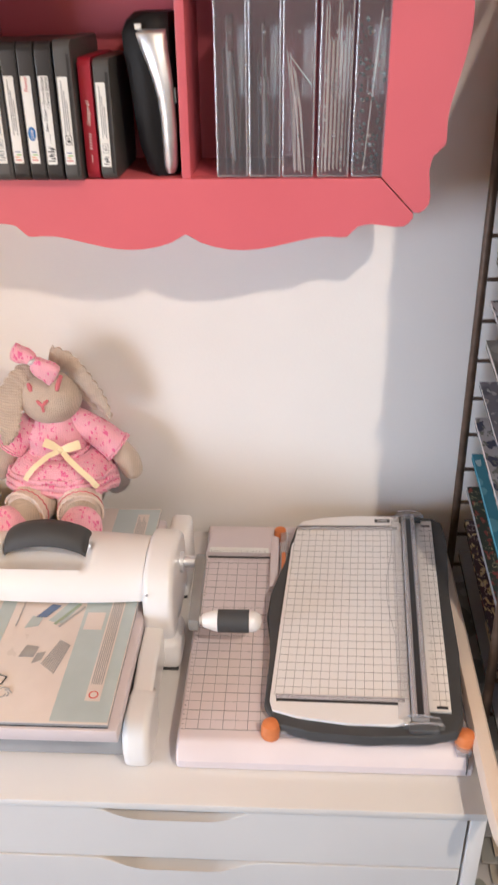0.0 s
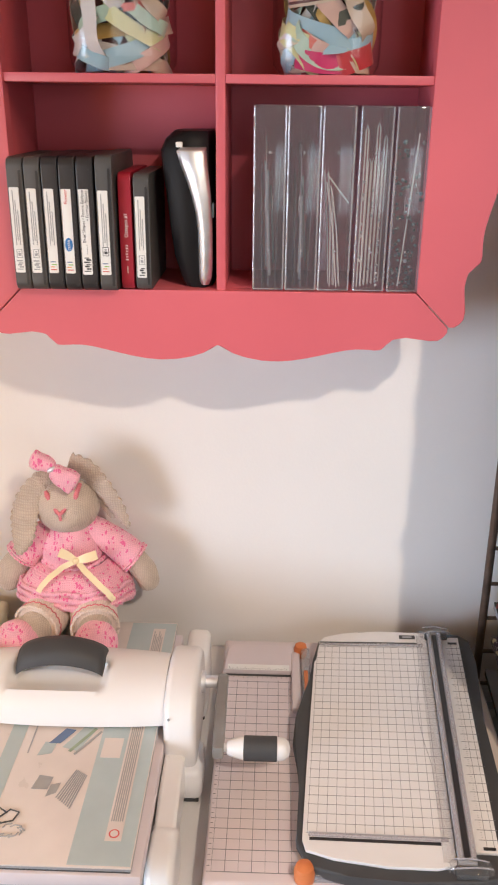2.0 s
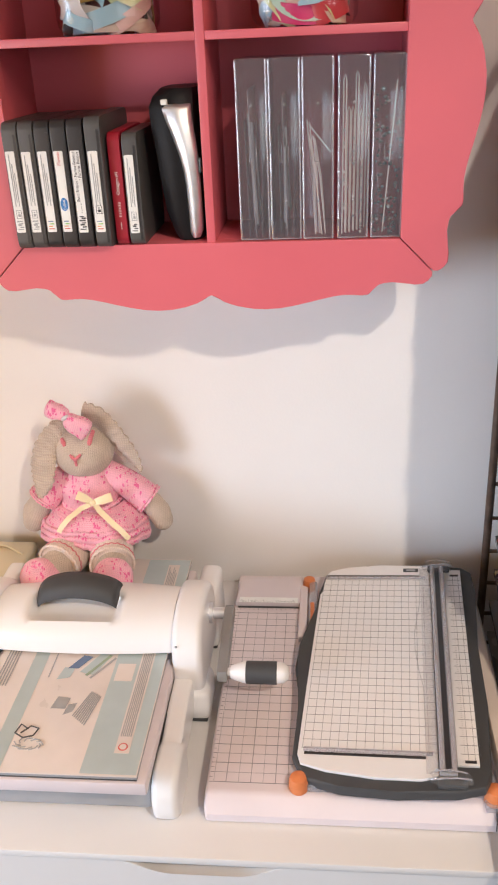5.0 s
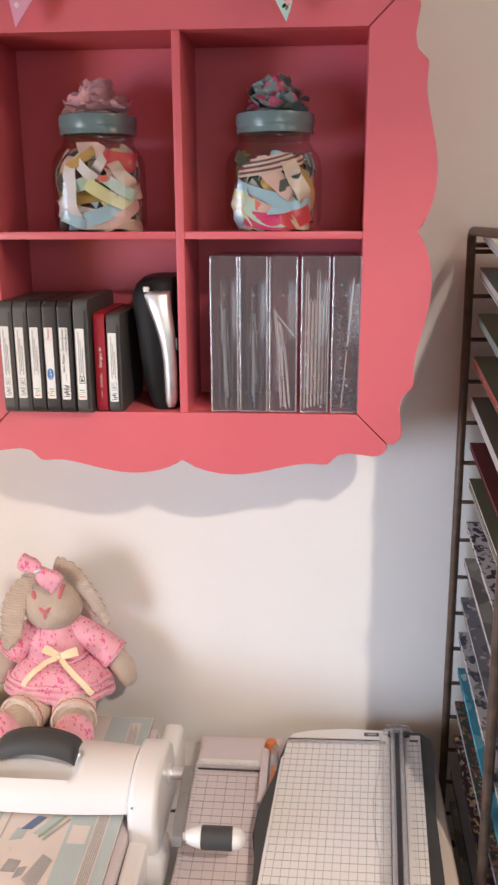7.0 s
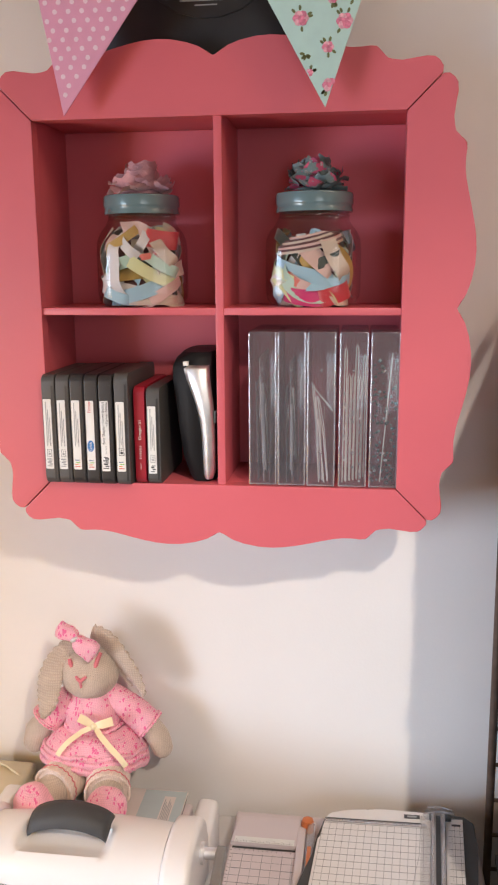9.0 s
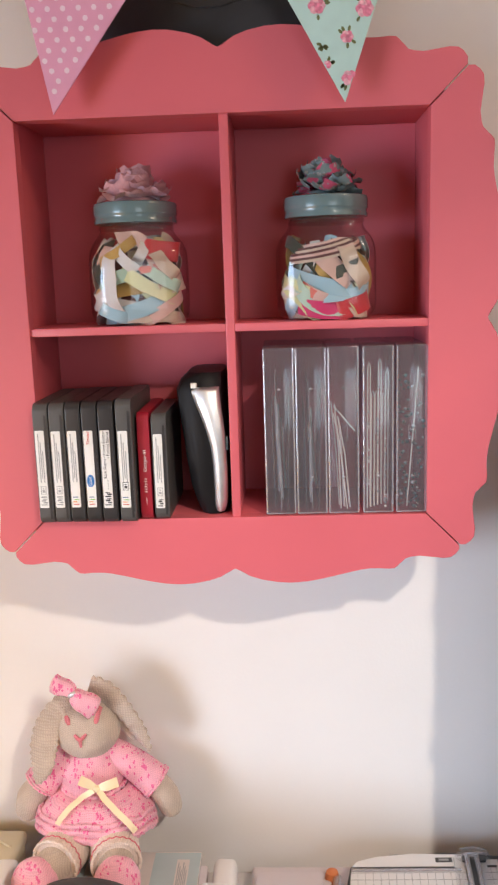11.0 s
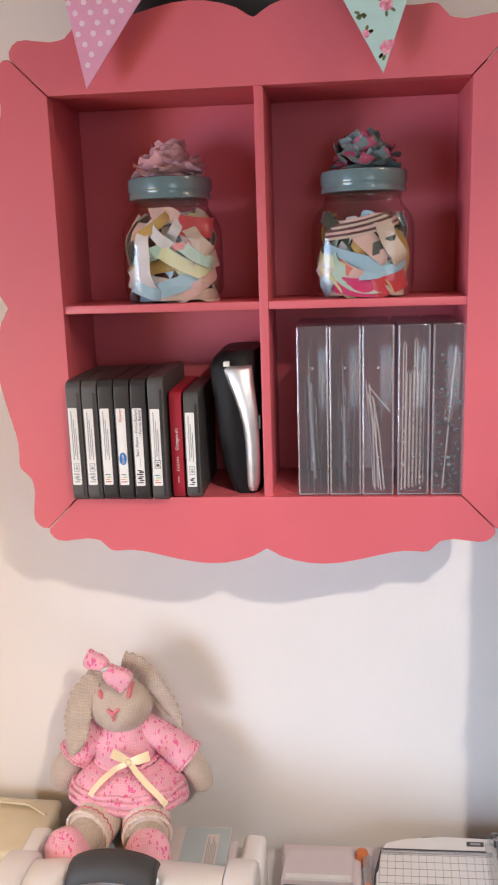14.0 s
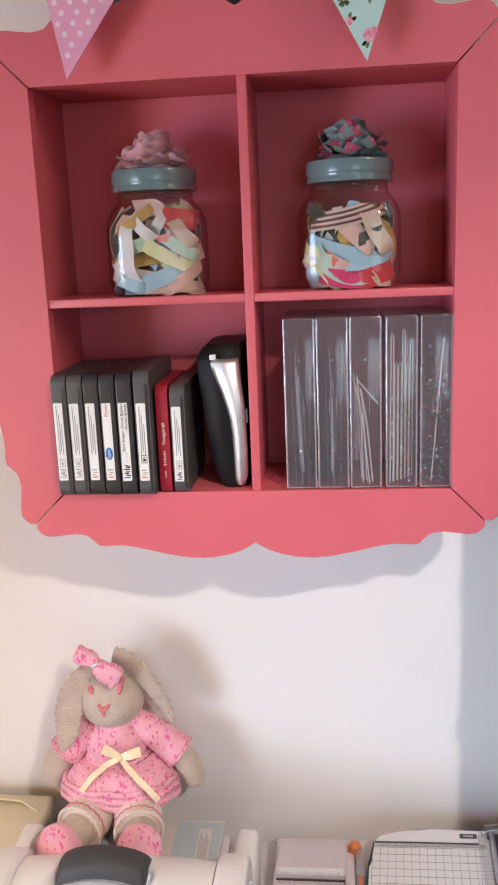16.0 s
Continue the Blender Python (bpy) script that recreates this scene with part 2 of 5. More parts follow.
def part(name, bm, mat, parent=None, label="", m=None, smooth=40):
    me = bpy.data.meshes.new(name)
    finish(bm, smooth)
    broad = any(len(f.verts) > 4 and f.calc_area() > 0.0004 for f in bm.faces)
    bm.to_mesh(me)
    bm.free()
    for one in mat if isinstance(mat, (list, tuple)) else [mat]:
        me.materials.append(one)
    ob = new(name, me)
    if parent:
        ob.parent = parent
    if m:
        ob.matrix_local = m
    if broad:
        wn = ob.modifiers.new("weighted_normal", "WEIGHTED_NORMAL")
        wn.keep_sharp, wn.weight = True, 100
    return tagged(ob, label)


def box(x0, x1, y0, y1, z0, z1, bevel=0.0, seg=2, bm=None):
    bm2 = bmesh.new()
    vs = [bm2.verts.new((x, y, z)) for x in (x0, x1) for y in (y0, y1) for z in (z0, z1)]
    for a in ((0, 1, 3, 2), (4, 6, 7, 5), (0, 4, 5, 1), (2, 3, 7, 6), (0, 2, 6, 4), (1, 5, 7, 3)):
        bm2.faces.new([vs[i] for i in a])
    if bevel:
        bmesh.ops.bevel(bm2, geom=bm2.edges[:], offset=bevel, segments=seg, profile=0.5, affect="EDGES")
    return join(bm, bm2)


def join(bm, other, m=None):
    if m:
        bmesh.ops.transform(other, matrix=m, verts=other.verts)
    if bm is None:
        return other
    me = bpy.data.meshes.new("tmp")
    other.to_mesh(me)
    other.free()
    bm.from_mesh(me)
    bpy.data.meshes.remove(me)
    return bm


def prism(points, depth, axis="y", start=0.0, bevel=0.0, seg=2):
    """A flat outline given in two coordinates, pushed out along the third."""
    bm = bmesh.new()
    put = {"y": lambda a, b, c: (a, c, b), "z": lambda a, b, c: (a, b, c), "x": lambda a, b, c: (c, a, b)}[axis]
    lo = [bm.verts.new(put(a, b, start)) for a, b in points]
    hi = [bm.verts.new(put(a, b, start + depth)) for a, b in points]
    caps = [bm.faces.new(lo), bm.faces.new(list(reversed(hi)))]
    n = len(points)
    for i in range(n):
        bm.faces.new((lo[i], hi[i], hi[(i + 1) % n], lo[(i + 1) % n]))
    if bevel:
        rim = [e for f in caps for e in f.edges]
        bmesh.ops.bevel(bm, geom=list(set(rim)), offset=bevel, segments=seg, profile=0.5, affect="EDGES")
    return bm


def lathe(profile, seg=24, square=0.0):
    """Turned about z from (radius, height) pairs; square above 0 gives a rounded square plan."""
    bm = bmesh.new()
    rings = []
    for r, z in profile:
        ring = []
        for i in range(seg):
            a = 2 * math.pi * i / seg
            c, s = math.cos(a), math.sin(a)
            k = 1.0
            if square:
                p = 2 + 4 * square
                k = (abs(c) ** p + abs(s) ** p) ** (-1 / p)
            ring.append(bm.verts.new((r * k * c, r * k * s, z)))
        rings.append(ring)
    for a, b in zip(rings, rings[1:]):
        for i in range(seg):
            bm.faces.new((a[i], a[(i + 1) % seg], b[(i + 1) % seg], b[i]))
    for ring in (rings[0], rings[-1]):
        if abs(ring[0].co.x) + abs(ring[0].co.y) > 1e-5:
            bm.faces.new(ring)
    bmesh.ops.remove_doubles(bm, verts=bm.verts, dist=1e-6)
    return bm


def tube(points, radius, seg=8, flat=1.0, bm=None, closed=False):
    """A rod along points; radius may be a list."""
    out = bmesh.new()
    pts = [Vector(p) for p in points]
    rad = radius if isinstance(radius, (list, tuple)) else [radius] * len(pts)
    rings, side = [], None
    for i, p in enumerate(pts):
        d = (pts[min(i + 1, len(pts) - 1)] - pts[max(i - 1, 0)]).normalized()
        if side is None:
            side = d.orthogonal().normalized()
        side = (side - d * side.dot(d)).normalized()
        up = d.cross(side)
        rings.append([out.verts.new(p + rad[i] * (math.cos(2 * math.pi * k / seg) * side + flat * math.sin(2 * math.pi * k / seg) * up)) for k in range(seg)])
    for a, b in zip(rings, rings[1:]):
        for k in range(seg):
            out.faces.new((a[k], a[(k + 1) % seg], b[(k + 1) % seg], b[k]))
    out.faces.new(rings[0])
    out.faces.new(list(reversed(rings[-1])))
    return join(bm, out)


def blob(centre, size, rot=(0, 0, 0), seg=20, bm=None, slot=0, wobble=0.0):
    """A stuffed, slightly uneven ball."""
    out = bmesh.new()
    bmesh.ops.create_uvsphere(out, u_segments=seg, v_segments=seg // 2 + 2, radius=1.0)
    for v in out.verts:
        if wobble:
            v.co *= 1 + wobble * noise.noise(v.co * 2.3 + Vector(centre) * 40)
        v.co = Vector((v.co.x * size[0], v.co.y * size[1], v.co.z * size[2]))
    for f in out.faces:
        f.material_index = slot
    return join(bm, out, Matrix.Translation(centre) @ Euler([radians(a) for a in rot]).to_matrix().to_4x4())


def strip(points, widths, across, thick=0.0006, bm=None, slot=0):
    """A ribbon along points, as wide as given, lying across the given direction."""
    out = bmesh.new()
    pts = [Vector(p) for p in points]
    ws = widths if isinstance(widths, (list, tuple)) else [widths] * len(pts)
    rows = []
    for i, p in enumerate(pts):
        d = (pts[min(i + 1, len(pts) - 1)] - pts[max(i - 1, 0)]).normalized()
        c = Vector(across[i] if isinstance(across, list) else across)
        c = (c - d * c.dot(d)).normalized()
        nrm = d.cross(c) * thick / 2
        rows.append([out.verts.new(p + c * ws[i] / 2 * a + nrm * b) for a, b in ((-1, -1), (1, -1), (1, 1), (-1, 1))])
    for a, b in zip(rows, rows[1:]):
        for k in range(4):
            out.faces.new((a[k], a[(k + 1) % 4], b[(k + 1) % 4], b[k]))
    out.faces.new(rows[0])
    out.faces.new(list(reversed(rows[-1])))
    for f in out.faces:
        f.material_index = slot
    return join(bm, out)


def lettering(name, text, size, mat, parent, m, label="", align="LEFT"):
    """Printed words as thin raised letters."""
    cu = bpy.data.curves.new(name, "FONT")
    cu.body, cu.size, cu.align_x, cu.extrude = text, size, align, 0.0001
    tmp = bpy.data.objects.new(name, cu)
    me = bpy.data.meshes.new_from_object(tmp)
    bpy.data.objects.remove(tmp)
    me.name = name
    me.materials.clear()
    me.materials.append(mat)
    ob = new(name, me)
    ob.parent = parent
    ob.matrix_local = m
    return tagged(ob, label)

# ---- the room ----
COUNTER = 0.65
ROOM = (-1.9, 1.5, -2.9, 0.0, 2.4)  # x, x, y, y, height


def slab(name, b, mat, label, category, bevel=0.0):
    return tagged(part(name, box(*b, bevel=bevel), mat), label, category, kind="structure")


slab("wall_north", (ROOM[0] - 0.1, ROOM[1] + 0.1, 0.0, 0.1, 0, 2.4), WALL, "smooth off-white painted wall behind the shelf", "wall")
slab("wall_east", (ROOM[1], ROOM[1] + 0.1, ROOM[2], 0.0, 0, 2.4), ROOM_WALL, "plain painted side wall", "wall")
slab("floor", (ROOM[0] - 0.1, ROOM[1] + 0.1, ROOM[2] - 0.1, 0.1, -0.1, 0.0), FLOOR, "grey carpeted floor of the craft room", "floor")
slab("ceiling", (ROOM[0] - 0.1, ROOM[1] + 0.1, ROOM[2] - 0.1, 0.1, 2.4, 2.5), WALL, "plain off-white painted ceiling", "ceiling")
# the west wall has a real window opening
bm = box(ROOM[0] - 0.1, ROOM[0], ROOM[2], -2.65, 0, 2.4)
box(ROOM[0] - 0.1, ROOM[0], -0.55, 0.0, 0, 2.4, bm=bm)
box(ROOM[0] - 0.1, ROOM[0], -2.65, -0.55, 0, 0.62, bm=bm)
box(ROOM[0] - 0.1, ROOM[0], -2.65, -0.55, 2.05, 2.4, bm=bm)
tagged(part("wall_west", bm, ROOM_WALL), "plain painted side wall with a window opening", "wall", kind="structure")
# an added wall piece, out of view, keeps west window light off the left
slab("wall_return", (-0.99, -0.92, -0.76, -0.001, 0, 2.4), ROOM_WALL, "plain unseen wall piece added to shade the left side", "wall")
# the south wall has a window too, behind the camera
S0, S1 = ROOM[2] - 0.1, ROOM[2]
bm = box(ROOM[0] - 0.1, 0.39, S0, S1, 0, 2.4)
box(1.49, ROOM[1] + 0.1, S0, S1, 0, 2.4, bm=bm)
box(0.39, 1.49, S0, S1, 0, 0.75, bm=bm)
box(0.39, 1.49, S0, S1, 1.85, 2.4, bm=bm)
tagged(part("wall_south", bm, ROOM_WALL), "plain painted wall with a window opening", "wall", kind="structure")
win = thing("window_1", (0.94, S1 - 0.015, 0.75), "white painted window frame with one upright bar", "window", kind="structure")
for a, b, c, d in ((-0.55, -0.50, 0.0, 1.10), (0.50, 0.55, 0.0, 1.10), (-0.5, 0.5, 0.0, 0.05), (-0.5, 0.5, 1.05, 1.10), (-0.025, 0.025, 0.05, 1.05)):
    part("window_frame", box(a, b, -0.012, 0.012, c, d, 0.003), WHITE, win)


# ---- drawer unit ----
def drawer_unit(x0, x1):
    top, front, back = COUNTER, -0.463, -0.004
    t = thing("drawer_unit", ((x0 + x1) / 2, (front + back) / 2, 0), "white drawer unit with scooped finger pulls", "drawer unit", "drawer units")
    inv = t.matrix_world.inverted()
    part("top_panel", box(x0, x1, front, back, top - 0.0095, top, 0.0012), WHITE, t, m=inv.copy())
    for a, b in ((x0, x0 + 0.015), (x1 - 0.015, x1)):
        part("side_panel", box(a, b, front + 0.001, back, 0.02, top - 0.0098, 0.001), WHITE, t, m=inv.copy())
    part("back_panel", box(x0 + 0.016, x1 - 0.016, back - 0.008, back - 0.002, 0.03, top - 0.011), WHITE, t, m=inv.copy())
    part("plinth", box(x0 + 0.01, x1 - 0.01, front + 0.03, back - 0.03, 0.0, 0.019), WHITE, t, m=inv.copy())
    h, gap, cx = 0.0742, 0.0028, (x0 + x1) / 2
    z = top - 0.0115
    a, b = x0 + 0.0175, x1 - 0.0175
    for i in range(8):
        lo, hi = z - h, z
        pull = [(cx + s, hi - d) for s, d in ((0.083, 0.0), (0.070, 0.0035), (0.056, 0.0105), (0.045, 0.0155), (0.034, 0.0175), (-0.034, 0.0175), (-0.045, 0.0155), (-0.056, 0.0105), (-0.070, 0.0035), (-0.083, 0.0))]
        d = part("drawer_front", prism([(a, lo), (b, lo), (b, hi)] + pull + [(a, hi)], 0.016, "y", front + 0.003, 0.0012), WHITE, t, m=inv.copy())
        part("drawer_box", box(a + 0.006, b - 0.006, front + 0.03, back - 0.02, lo + 0.004, hi - 0.03), WHITE, t, m=inv.copy())
        z = lo - gap
    return t


drawer_unit(-0.298, 0.304)
drawer_unit(-0.904, -0.302)

# ---- scalloped shelf ----
CX, CZ, HALF = 0.0, 1.37, 0.2
FRONT = -0.13
cab = thing("wall_shelf", (CX, -0.065, CZ - 0.25), "coral pink painted wall shelf with scalloped frame", "wall shelf")
INV = cab.matrix_world.inverted()
PROFILE = ((0.0, 0.0575), (0.006, 0.0630), (0.015, 0.0680), (0.028, 0.0725), (0.045, 0.0758), (0.060, 0.0765), (0.075, 0.0754), (0.090, 0.0727), (0.105, 0.0692), (0.120, 0.0654), (0.132, 0.0627), (0.142, 0.0614), (0.152, 0.0614), (0.162, 0.0622), (0.1675, 0.0620), (0.1715, 0.0585), (0.1745, 0.0530), (0.178, 0.0492), (0.184, 0.0475), (0.193, 0.0476), (0.206, 0.0493), (0.217, 0.0512), (0.2255, 0.0505), (0.2305, 0.0470), (0.2343, 0.0415), (0.2343, 0.0352))


def rail(turn, scale):
    half = [(s, h * scale if h > 0.036 else h) for s, h in PROFILE]
    inner = [(-HALF + 0.0007, 0.0), (HALF - 0.0007, 0.0), (HALF + 0.0340, 0.0347)]
    outline = inner + half[::-1] + [(-s, h) for s, h in half[1:]] + [(-HALF - 0.0340, 0.0347)]
    pts = []
    c, s = math.cos(turn), math.sin(turn)
    for a, b in outline:
        b += HALF
        pts.append((CX + a * c - b * s, CZ + a * s + b * c))
    part("frame_rail", prism(pts, 0.017, "y", FRONT, 0.0012), PINK, cab, m=INV.copy())


rail(0, 1.0)
rail(math.pi / 2, 0.98)
rail(math.pi, 0.955)
rail(-math.pi / 2, 0.98)
DEEP = FRONT + 0.0172
for a, b in ((-0.216, -0.2045), (0.2045, 0.216)):
    part("side_panel", box(CX + a, CX + b, DEEP, -0.002, CZ - 0.216, CZ + 0.216, 0.0008), PINK, cab, m=INV.copy())
part("top_panel", box(CX - 0.2043, CX + 0.2043, DEEP, -0.002, CZ + 0.2045, CZ + 0.216, 0.0008), PINK, cab, m=INV.copy())
part("bottom_panel", box(CX - 0.2043, CX + 0.2043, DEEP, -0.002, CZ - 0.2125, CZ - 0.2003, 0.0008), PINK, cab, m=INV.copy())
part("back_panel", box(CX - 0.2043, CX + 0.2043, -0.010, -0.003, CZ - 0.2002, CZ + 0.2043), PINK, cab, m=INV.copy())
part("divider", box(CX - 0.0015, CX + 0.0075, FRONT + 0.002, -0.0102, CZ - 0.2001, CZ + 0.2044, 0.0006), PINK, cab, m=INV.copy())
for a, b in ((-0.2044, -0.0016), (0.0076, 0.2044)):
    part("shelf_board", box(CX + a, CX + b, FRONT + 0.003, -0.0102, 1.3625, 1.3705, 0.0006), PINK, cab, m=INV.copy())


# ---- things in the shelf ----
FLOOR_LOW, FLOOR_HIGH = 1.1705, 1.3712
UPWARD = Matrix(((0, -1, 0, 0), (0, 0, -1, 0), (1, 0, 0, 0), (0, 0, 0, 1)))


def facing(x, y, z):
    """Writing that runs upwards on a front face."""
    return Matrix.Translation((x, y, z)) @ UPWARD


def rounded(w, h, r, n=4):
    pts = []
    for cx, cy, a0 in ((w - r, h - r, 0), (r, h - r, 90), (r, r, 180), (w - r, r, 270)):
        for i in range(n + 1):
            a = radians(a0 + 90 * i / n)
            pts.append((cx + r * math.cos(a), cy + r * math.sin(a)))
    return pts


def die_case(x, w, h, front, deep, mat, label, paper=None, marks=(), lines=3):
    t = thing("die_case", (x, front, FLOOR_LOW), label, "craft die", "dies in the shelf")
    part("case_body", prism(rounded(deep, h, 0.009), w, "x", 0.0, 0.0012), mat, t)
    if mat is not RED:
        part("foam_layer", box(w * 0.74, w * 0.90, -0.0003, deep * 0.9, 0.006, h - 0.012), BLACK, t)
    if paper:
        z0, z1 = paper
        lab = part("paper_label", prism([(w * 0.10 + a, z0 + b) for a, b in rounded(w * 0.60, z1 - z0, 0.001, 2)], 0.0006, "y", -0.0011), LABEL, t, "white printed paper label")
        for kind, mt, a, b, c, d in marks:
            mark, x0, x1 = bmesh.new(), w * a, w * b
            if kind == "seal_mark":
                for e in ((x0, x1, c, c + 0.0005), (x0, x1, d - 0.0005, d), (x0, x0 + 0.0005, c, d), (x1 - 0.0005, x1, c, d), (x0 + 0.0016, x1 - 0.0014, c + 0.002, c + 0.0045), (x0 + 0.0020, x1 - 0.0020, c + 0.0055, d - 0.002)):
                    box(e[0], e[1], -0.0016, -0.0012, z0 + e[2], z0 + e[3], bm=mark)
            else:
                n = max(1, round((d - c) / 0.0022))
                for i in range(n):
                    lo = c + (d - c) * i / n
                    box(x0 + (x1 - x0) * (0.0, 0.35, 0.1, 0.3)[i % 4], x1 - (x1 - x0) * (0.1, 0.0, 0.25, 0.05)[i % 4], -0.0016, -0.0012, z0 + lo, z0 + lo + 0.0009 + 0.0004 * (i % 3), bm=mark)
            part(kind, mark, mt, lab)
        for k in range(lines):
            u = 0.28 + 0.12 * k
            part("print_line", box(w * u, w * (u + 0.05), -0.0015, -0.0012, z0 + 0.027 + 0.004 * (k % 2), z1 - 0.003 - 0.009 * k), PALE_INK if lines > 1 else INK, lab)
    return t


BRAND = (("brand_mark", PALE_INK, 0.22, 0.62, 0.003, 0.013), ("seal_mark", PALE_INK, 0.25, 0.60, 0.0145, 0.023))
COLOUR = (("brand_mark", RED_INK, 0.22, 0.62, 0.0030, 0.0048), ("brand_mark", ORANGE_INK, 0.22, 0.50, 0.0056, 0.0070), ("brand_mark", GREEN_INK, 0.30, 0.62, 0.0080, 0.0096), ("brand_mark", SLATE_INK, 0.22, 0.58, 0.0106, 0.0124))
GREY_LABEL = "dark grey plastic craft die case with white label"
die_case(-0.2000, 0.0155, 0.1265, -0.146, 0.128, DIE_GREY, GREY_LABEL, (0.018, 0.099), BRAND)
die_case(-0.1835, 0.0155, 0.1265, -0.146, 0.128, DIE_GREY, GREY_LABEL, (0.018, 0.098), BRAND)
die_case(-0.1668, 0.0155, 0.1275, -0.146, 0.128, BLACK, "black plastic craft die case with small print", (0.018, 0.098), COLOUR)
d4 = die_case(-0.1500, 0.0155, 0.1275, -0.147, 0.128, BLACK, "black plastic craft die case with blue oval mark", (0.018, 0.098), COLOUR, 0)
d5 = die_case(-0.1332, 0.0158, 0.1275, -0.147, 0.128, BLACK, "black craft die case with bold black lettering", (0.017, 0.098), (("brand_mark", INK, 0.2, 0.64, 0.003, 0.018), ("small_print", PALE_INK, 0.42, 0.48, 0.020, 0.030)), 0)
die_case(-0.1152, 0.0162, 0.129, -0.147, 0.128, DIE_GREY, GREY_LABEL, (0.017, 0.097), COLOUR + (("seal_mark", INK, 0.25, 0.62, 0.0185, 0.027),))
d7 = die_case(-0.0962, 0.0128, 0.113, -0.136, 0.118, RED, "slim red plastic craft die case with printed spine")
die_case(-0.0812, 0.0155, 0.112, -0.137, 0.118, DIE_GREY, GREY_LABEL, (0.013, 0.091), (("brand_mark", INK, 0.24, 0.6, 0.002, 0.011), ("seal_mark", PALE_INK, 0.25, 0.60, 0.013, 0.022)))
oval = part("oval_mark", prism([(0.0062 + 0.0038 * math.cos(a * 0.3927), 0.046 + 0.0066 * math.sin(a * 0.3927)) for a in range(16)], 0.0004, "y", -0.0017), BLUE_INK, d4, "blue oval printed mark")
lettering("letters", "CLEAR", 0.0034, LABEL, oval, facing(0.0075, -0.0019, 0.0405))
lettering("letters", "Flower", 0.0048, RED_INK, d4, facing(0.0075, -0.0014, 0.084), "small red printed word")
lettering("letters", "Basic Shapes • Forme Basique", 0.0041, INK, d5, facing(0.0062, -0.0014, 0.048), "black printed words")
lettering("letters", "• Formas Básicas", 0.0041, INK, d5, facing(0.0102, -0.0014, 0.069), "black printed words")
lettering("letters", "Octagon #1", 0.0048, LABEL, d7, facing(0.0084, -0.0012, 0.052), "white printed words")
bm = bmesh.new()
for i in range(6):
    box(0.0052 + 0.0006 * (i % 2), 0.0080, -0.0006, 0.0, 0.030 + 0.0027 * i, 0.0308 + 0.0027 * i, bm=bm)
part("brand_mark", bm, LABEL, d7)
part("small_print", box(0.0066, 0.0071, -0.0006, 0.0, 0.017, 0.024), LABEL, d7)


def shape_punch():
    """A tall squeeze punch: black leaning body with a curved steel face."""
    t = thing("craft_punch", (-0.030, -0.12, FLOOR_LOW), "black squeeze punch with curved polished steel face", "craft punch")
    table = ((0.0, -0.006, 0.024), (0.05, -0.010, 0.024), (0.2, -0.017, 0.024), (0.4, -0.0205, 0.0245), (0.6, -0.0235, 0.0245), (0.75, -0.027, 0.0245), (0.88, -0.0285, 0.0245), (0.95, -0.0235, 0.0240), (1.0, -0.0155, 0.0225))
    body = bmesh.new()
    rings = []
    for f, a, b in table:
        z = f * 0.1500
        y0 = 0.004 - 0.010 * math.sin(math.pi * min(1, f * 0.9)) + (0.006 if f > 0.97 else 0)
        ring = []
        for i in range(16):
            c, s = math.cos(i * math.pi / 8), math.sin(i * math.pi / 8)
            k = (abs(c) ** 4 + abs(s) ** 4) ** -0.25
            ring.append(body.verts.new(((a + b) / 2 + (b - a) / 2 * k * c, y0 + 0.045 + 0.045 * k * s, z)))
        rings.append(ring)
    for a, b in zip(rings, rings[1:]):
        for i in range(16):
            body.faces.new((a[i], a[(i + 1) % 16], b[(i + 1) % 16], b[i]))
    body.faces.new(rings[0])
    body.faces.new(rings[-1])
    part("punch_body", body, GLOSS_BLACK, t)
    face = bmesh.new()
    rows = []
    for f, a, b, out in ((0.02, 0.0118, 0.0200, 0.0), (0.06, 0.0103, 0.0222, -0.002), (0.12, 0.0104, 0.0232, -0.004), (0.25, 0.0104, 0.0238, -0.0075), (0.38, 0.0100, 0.0238, -0.0095), (0.50, 0.0082, 0.0234, -0.0110), (0.6, 0.0048, 0.0225, -0.0120), (0.70, 0.0002, 0.0210, -0.0120), (0.80, -0.0058, 0.0195, -0.0105), (0.875, -0.0098, 0.0186, -0.0065), (0.905, -0.0098, 0.0182, -0.0035)):
        z = f * 0.1500
        rows.append([face.verts.new((a + (b - a) * u, out + 0.004 - 0.004 * math.sin(math.pi * u), z)) for u in (0, 0.15, 0.35, 0.5, 0.65, 0.85, 1)] + [face.verts.new((b, out + 0.016, z)), face.verts.new((a, out + 0.016, z))])
    for p, q in zip(rows, rows[1:]):
        for i in range(9):
            face.faces.new((p[i], p[(i + 1) % 9], q[(i + 1) % 9], q[i]))
    face.faces.new(rows[0])
    face.faces.new(rows[-1])
    part("steel_face", face, STEEL, t, "curved brushed steel face", smooth=70)
    part("lock_button", box(-0.0100, -0.0040, -0.0065, 0.000, 0.1355, 0.1405, 0.0006), LABEL, t, "small white lock button")
    part("side_tab", box(0.0242, 0.0258, -0.004, 0.006, 0.070, 0.084, 0.0005), SAGE, t, "small blue side tab")
    return t


shape_punch()


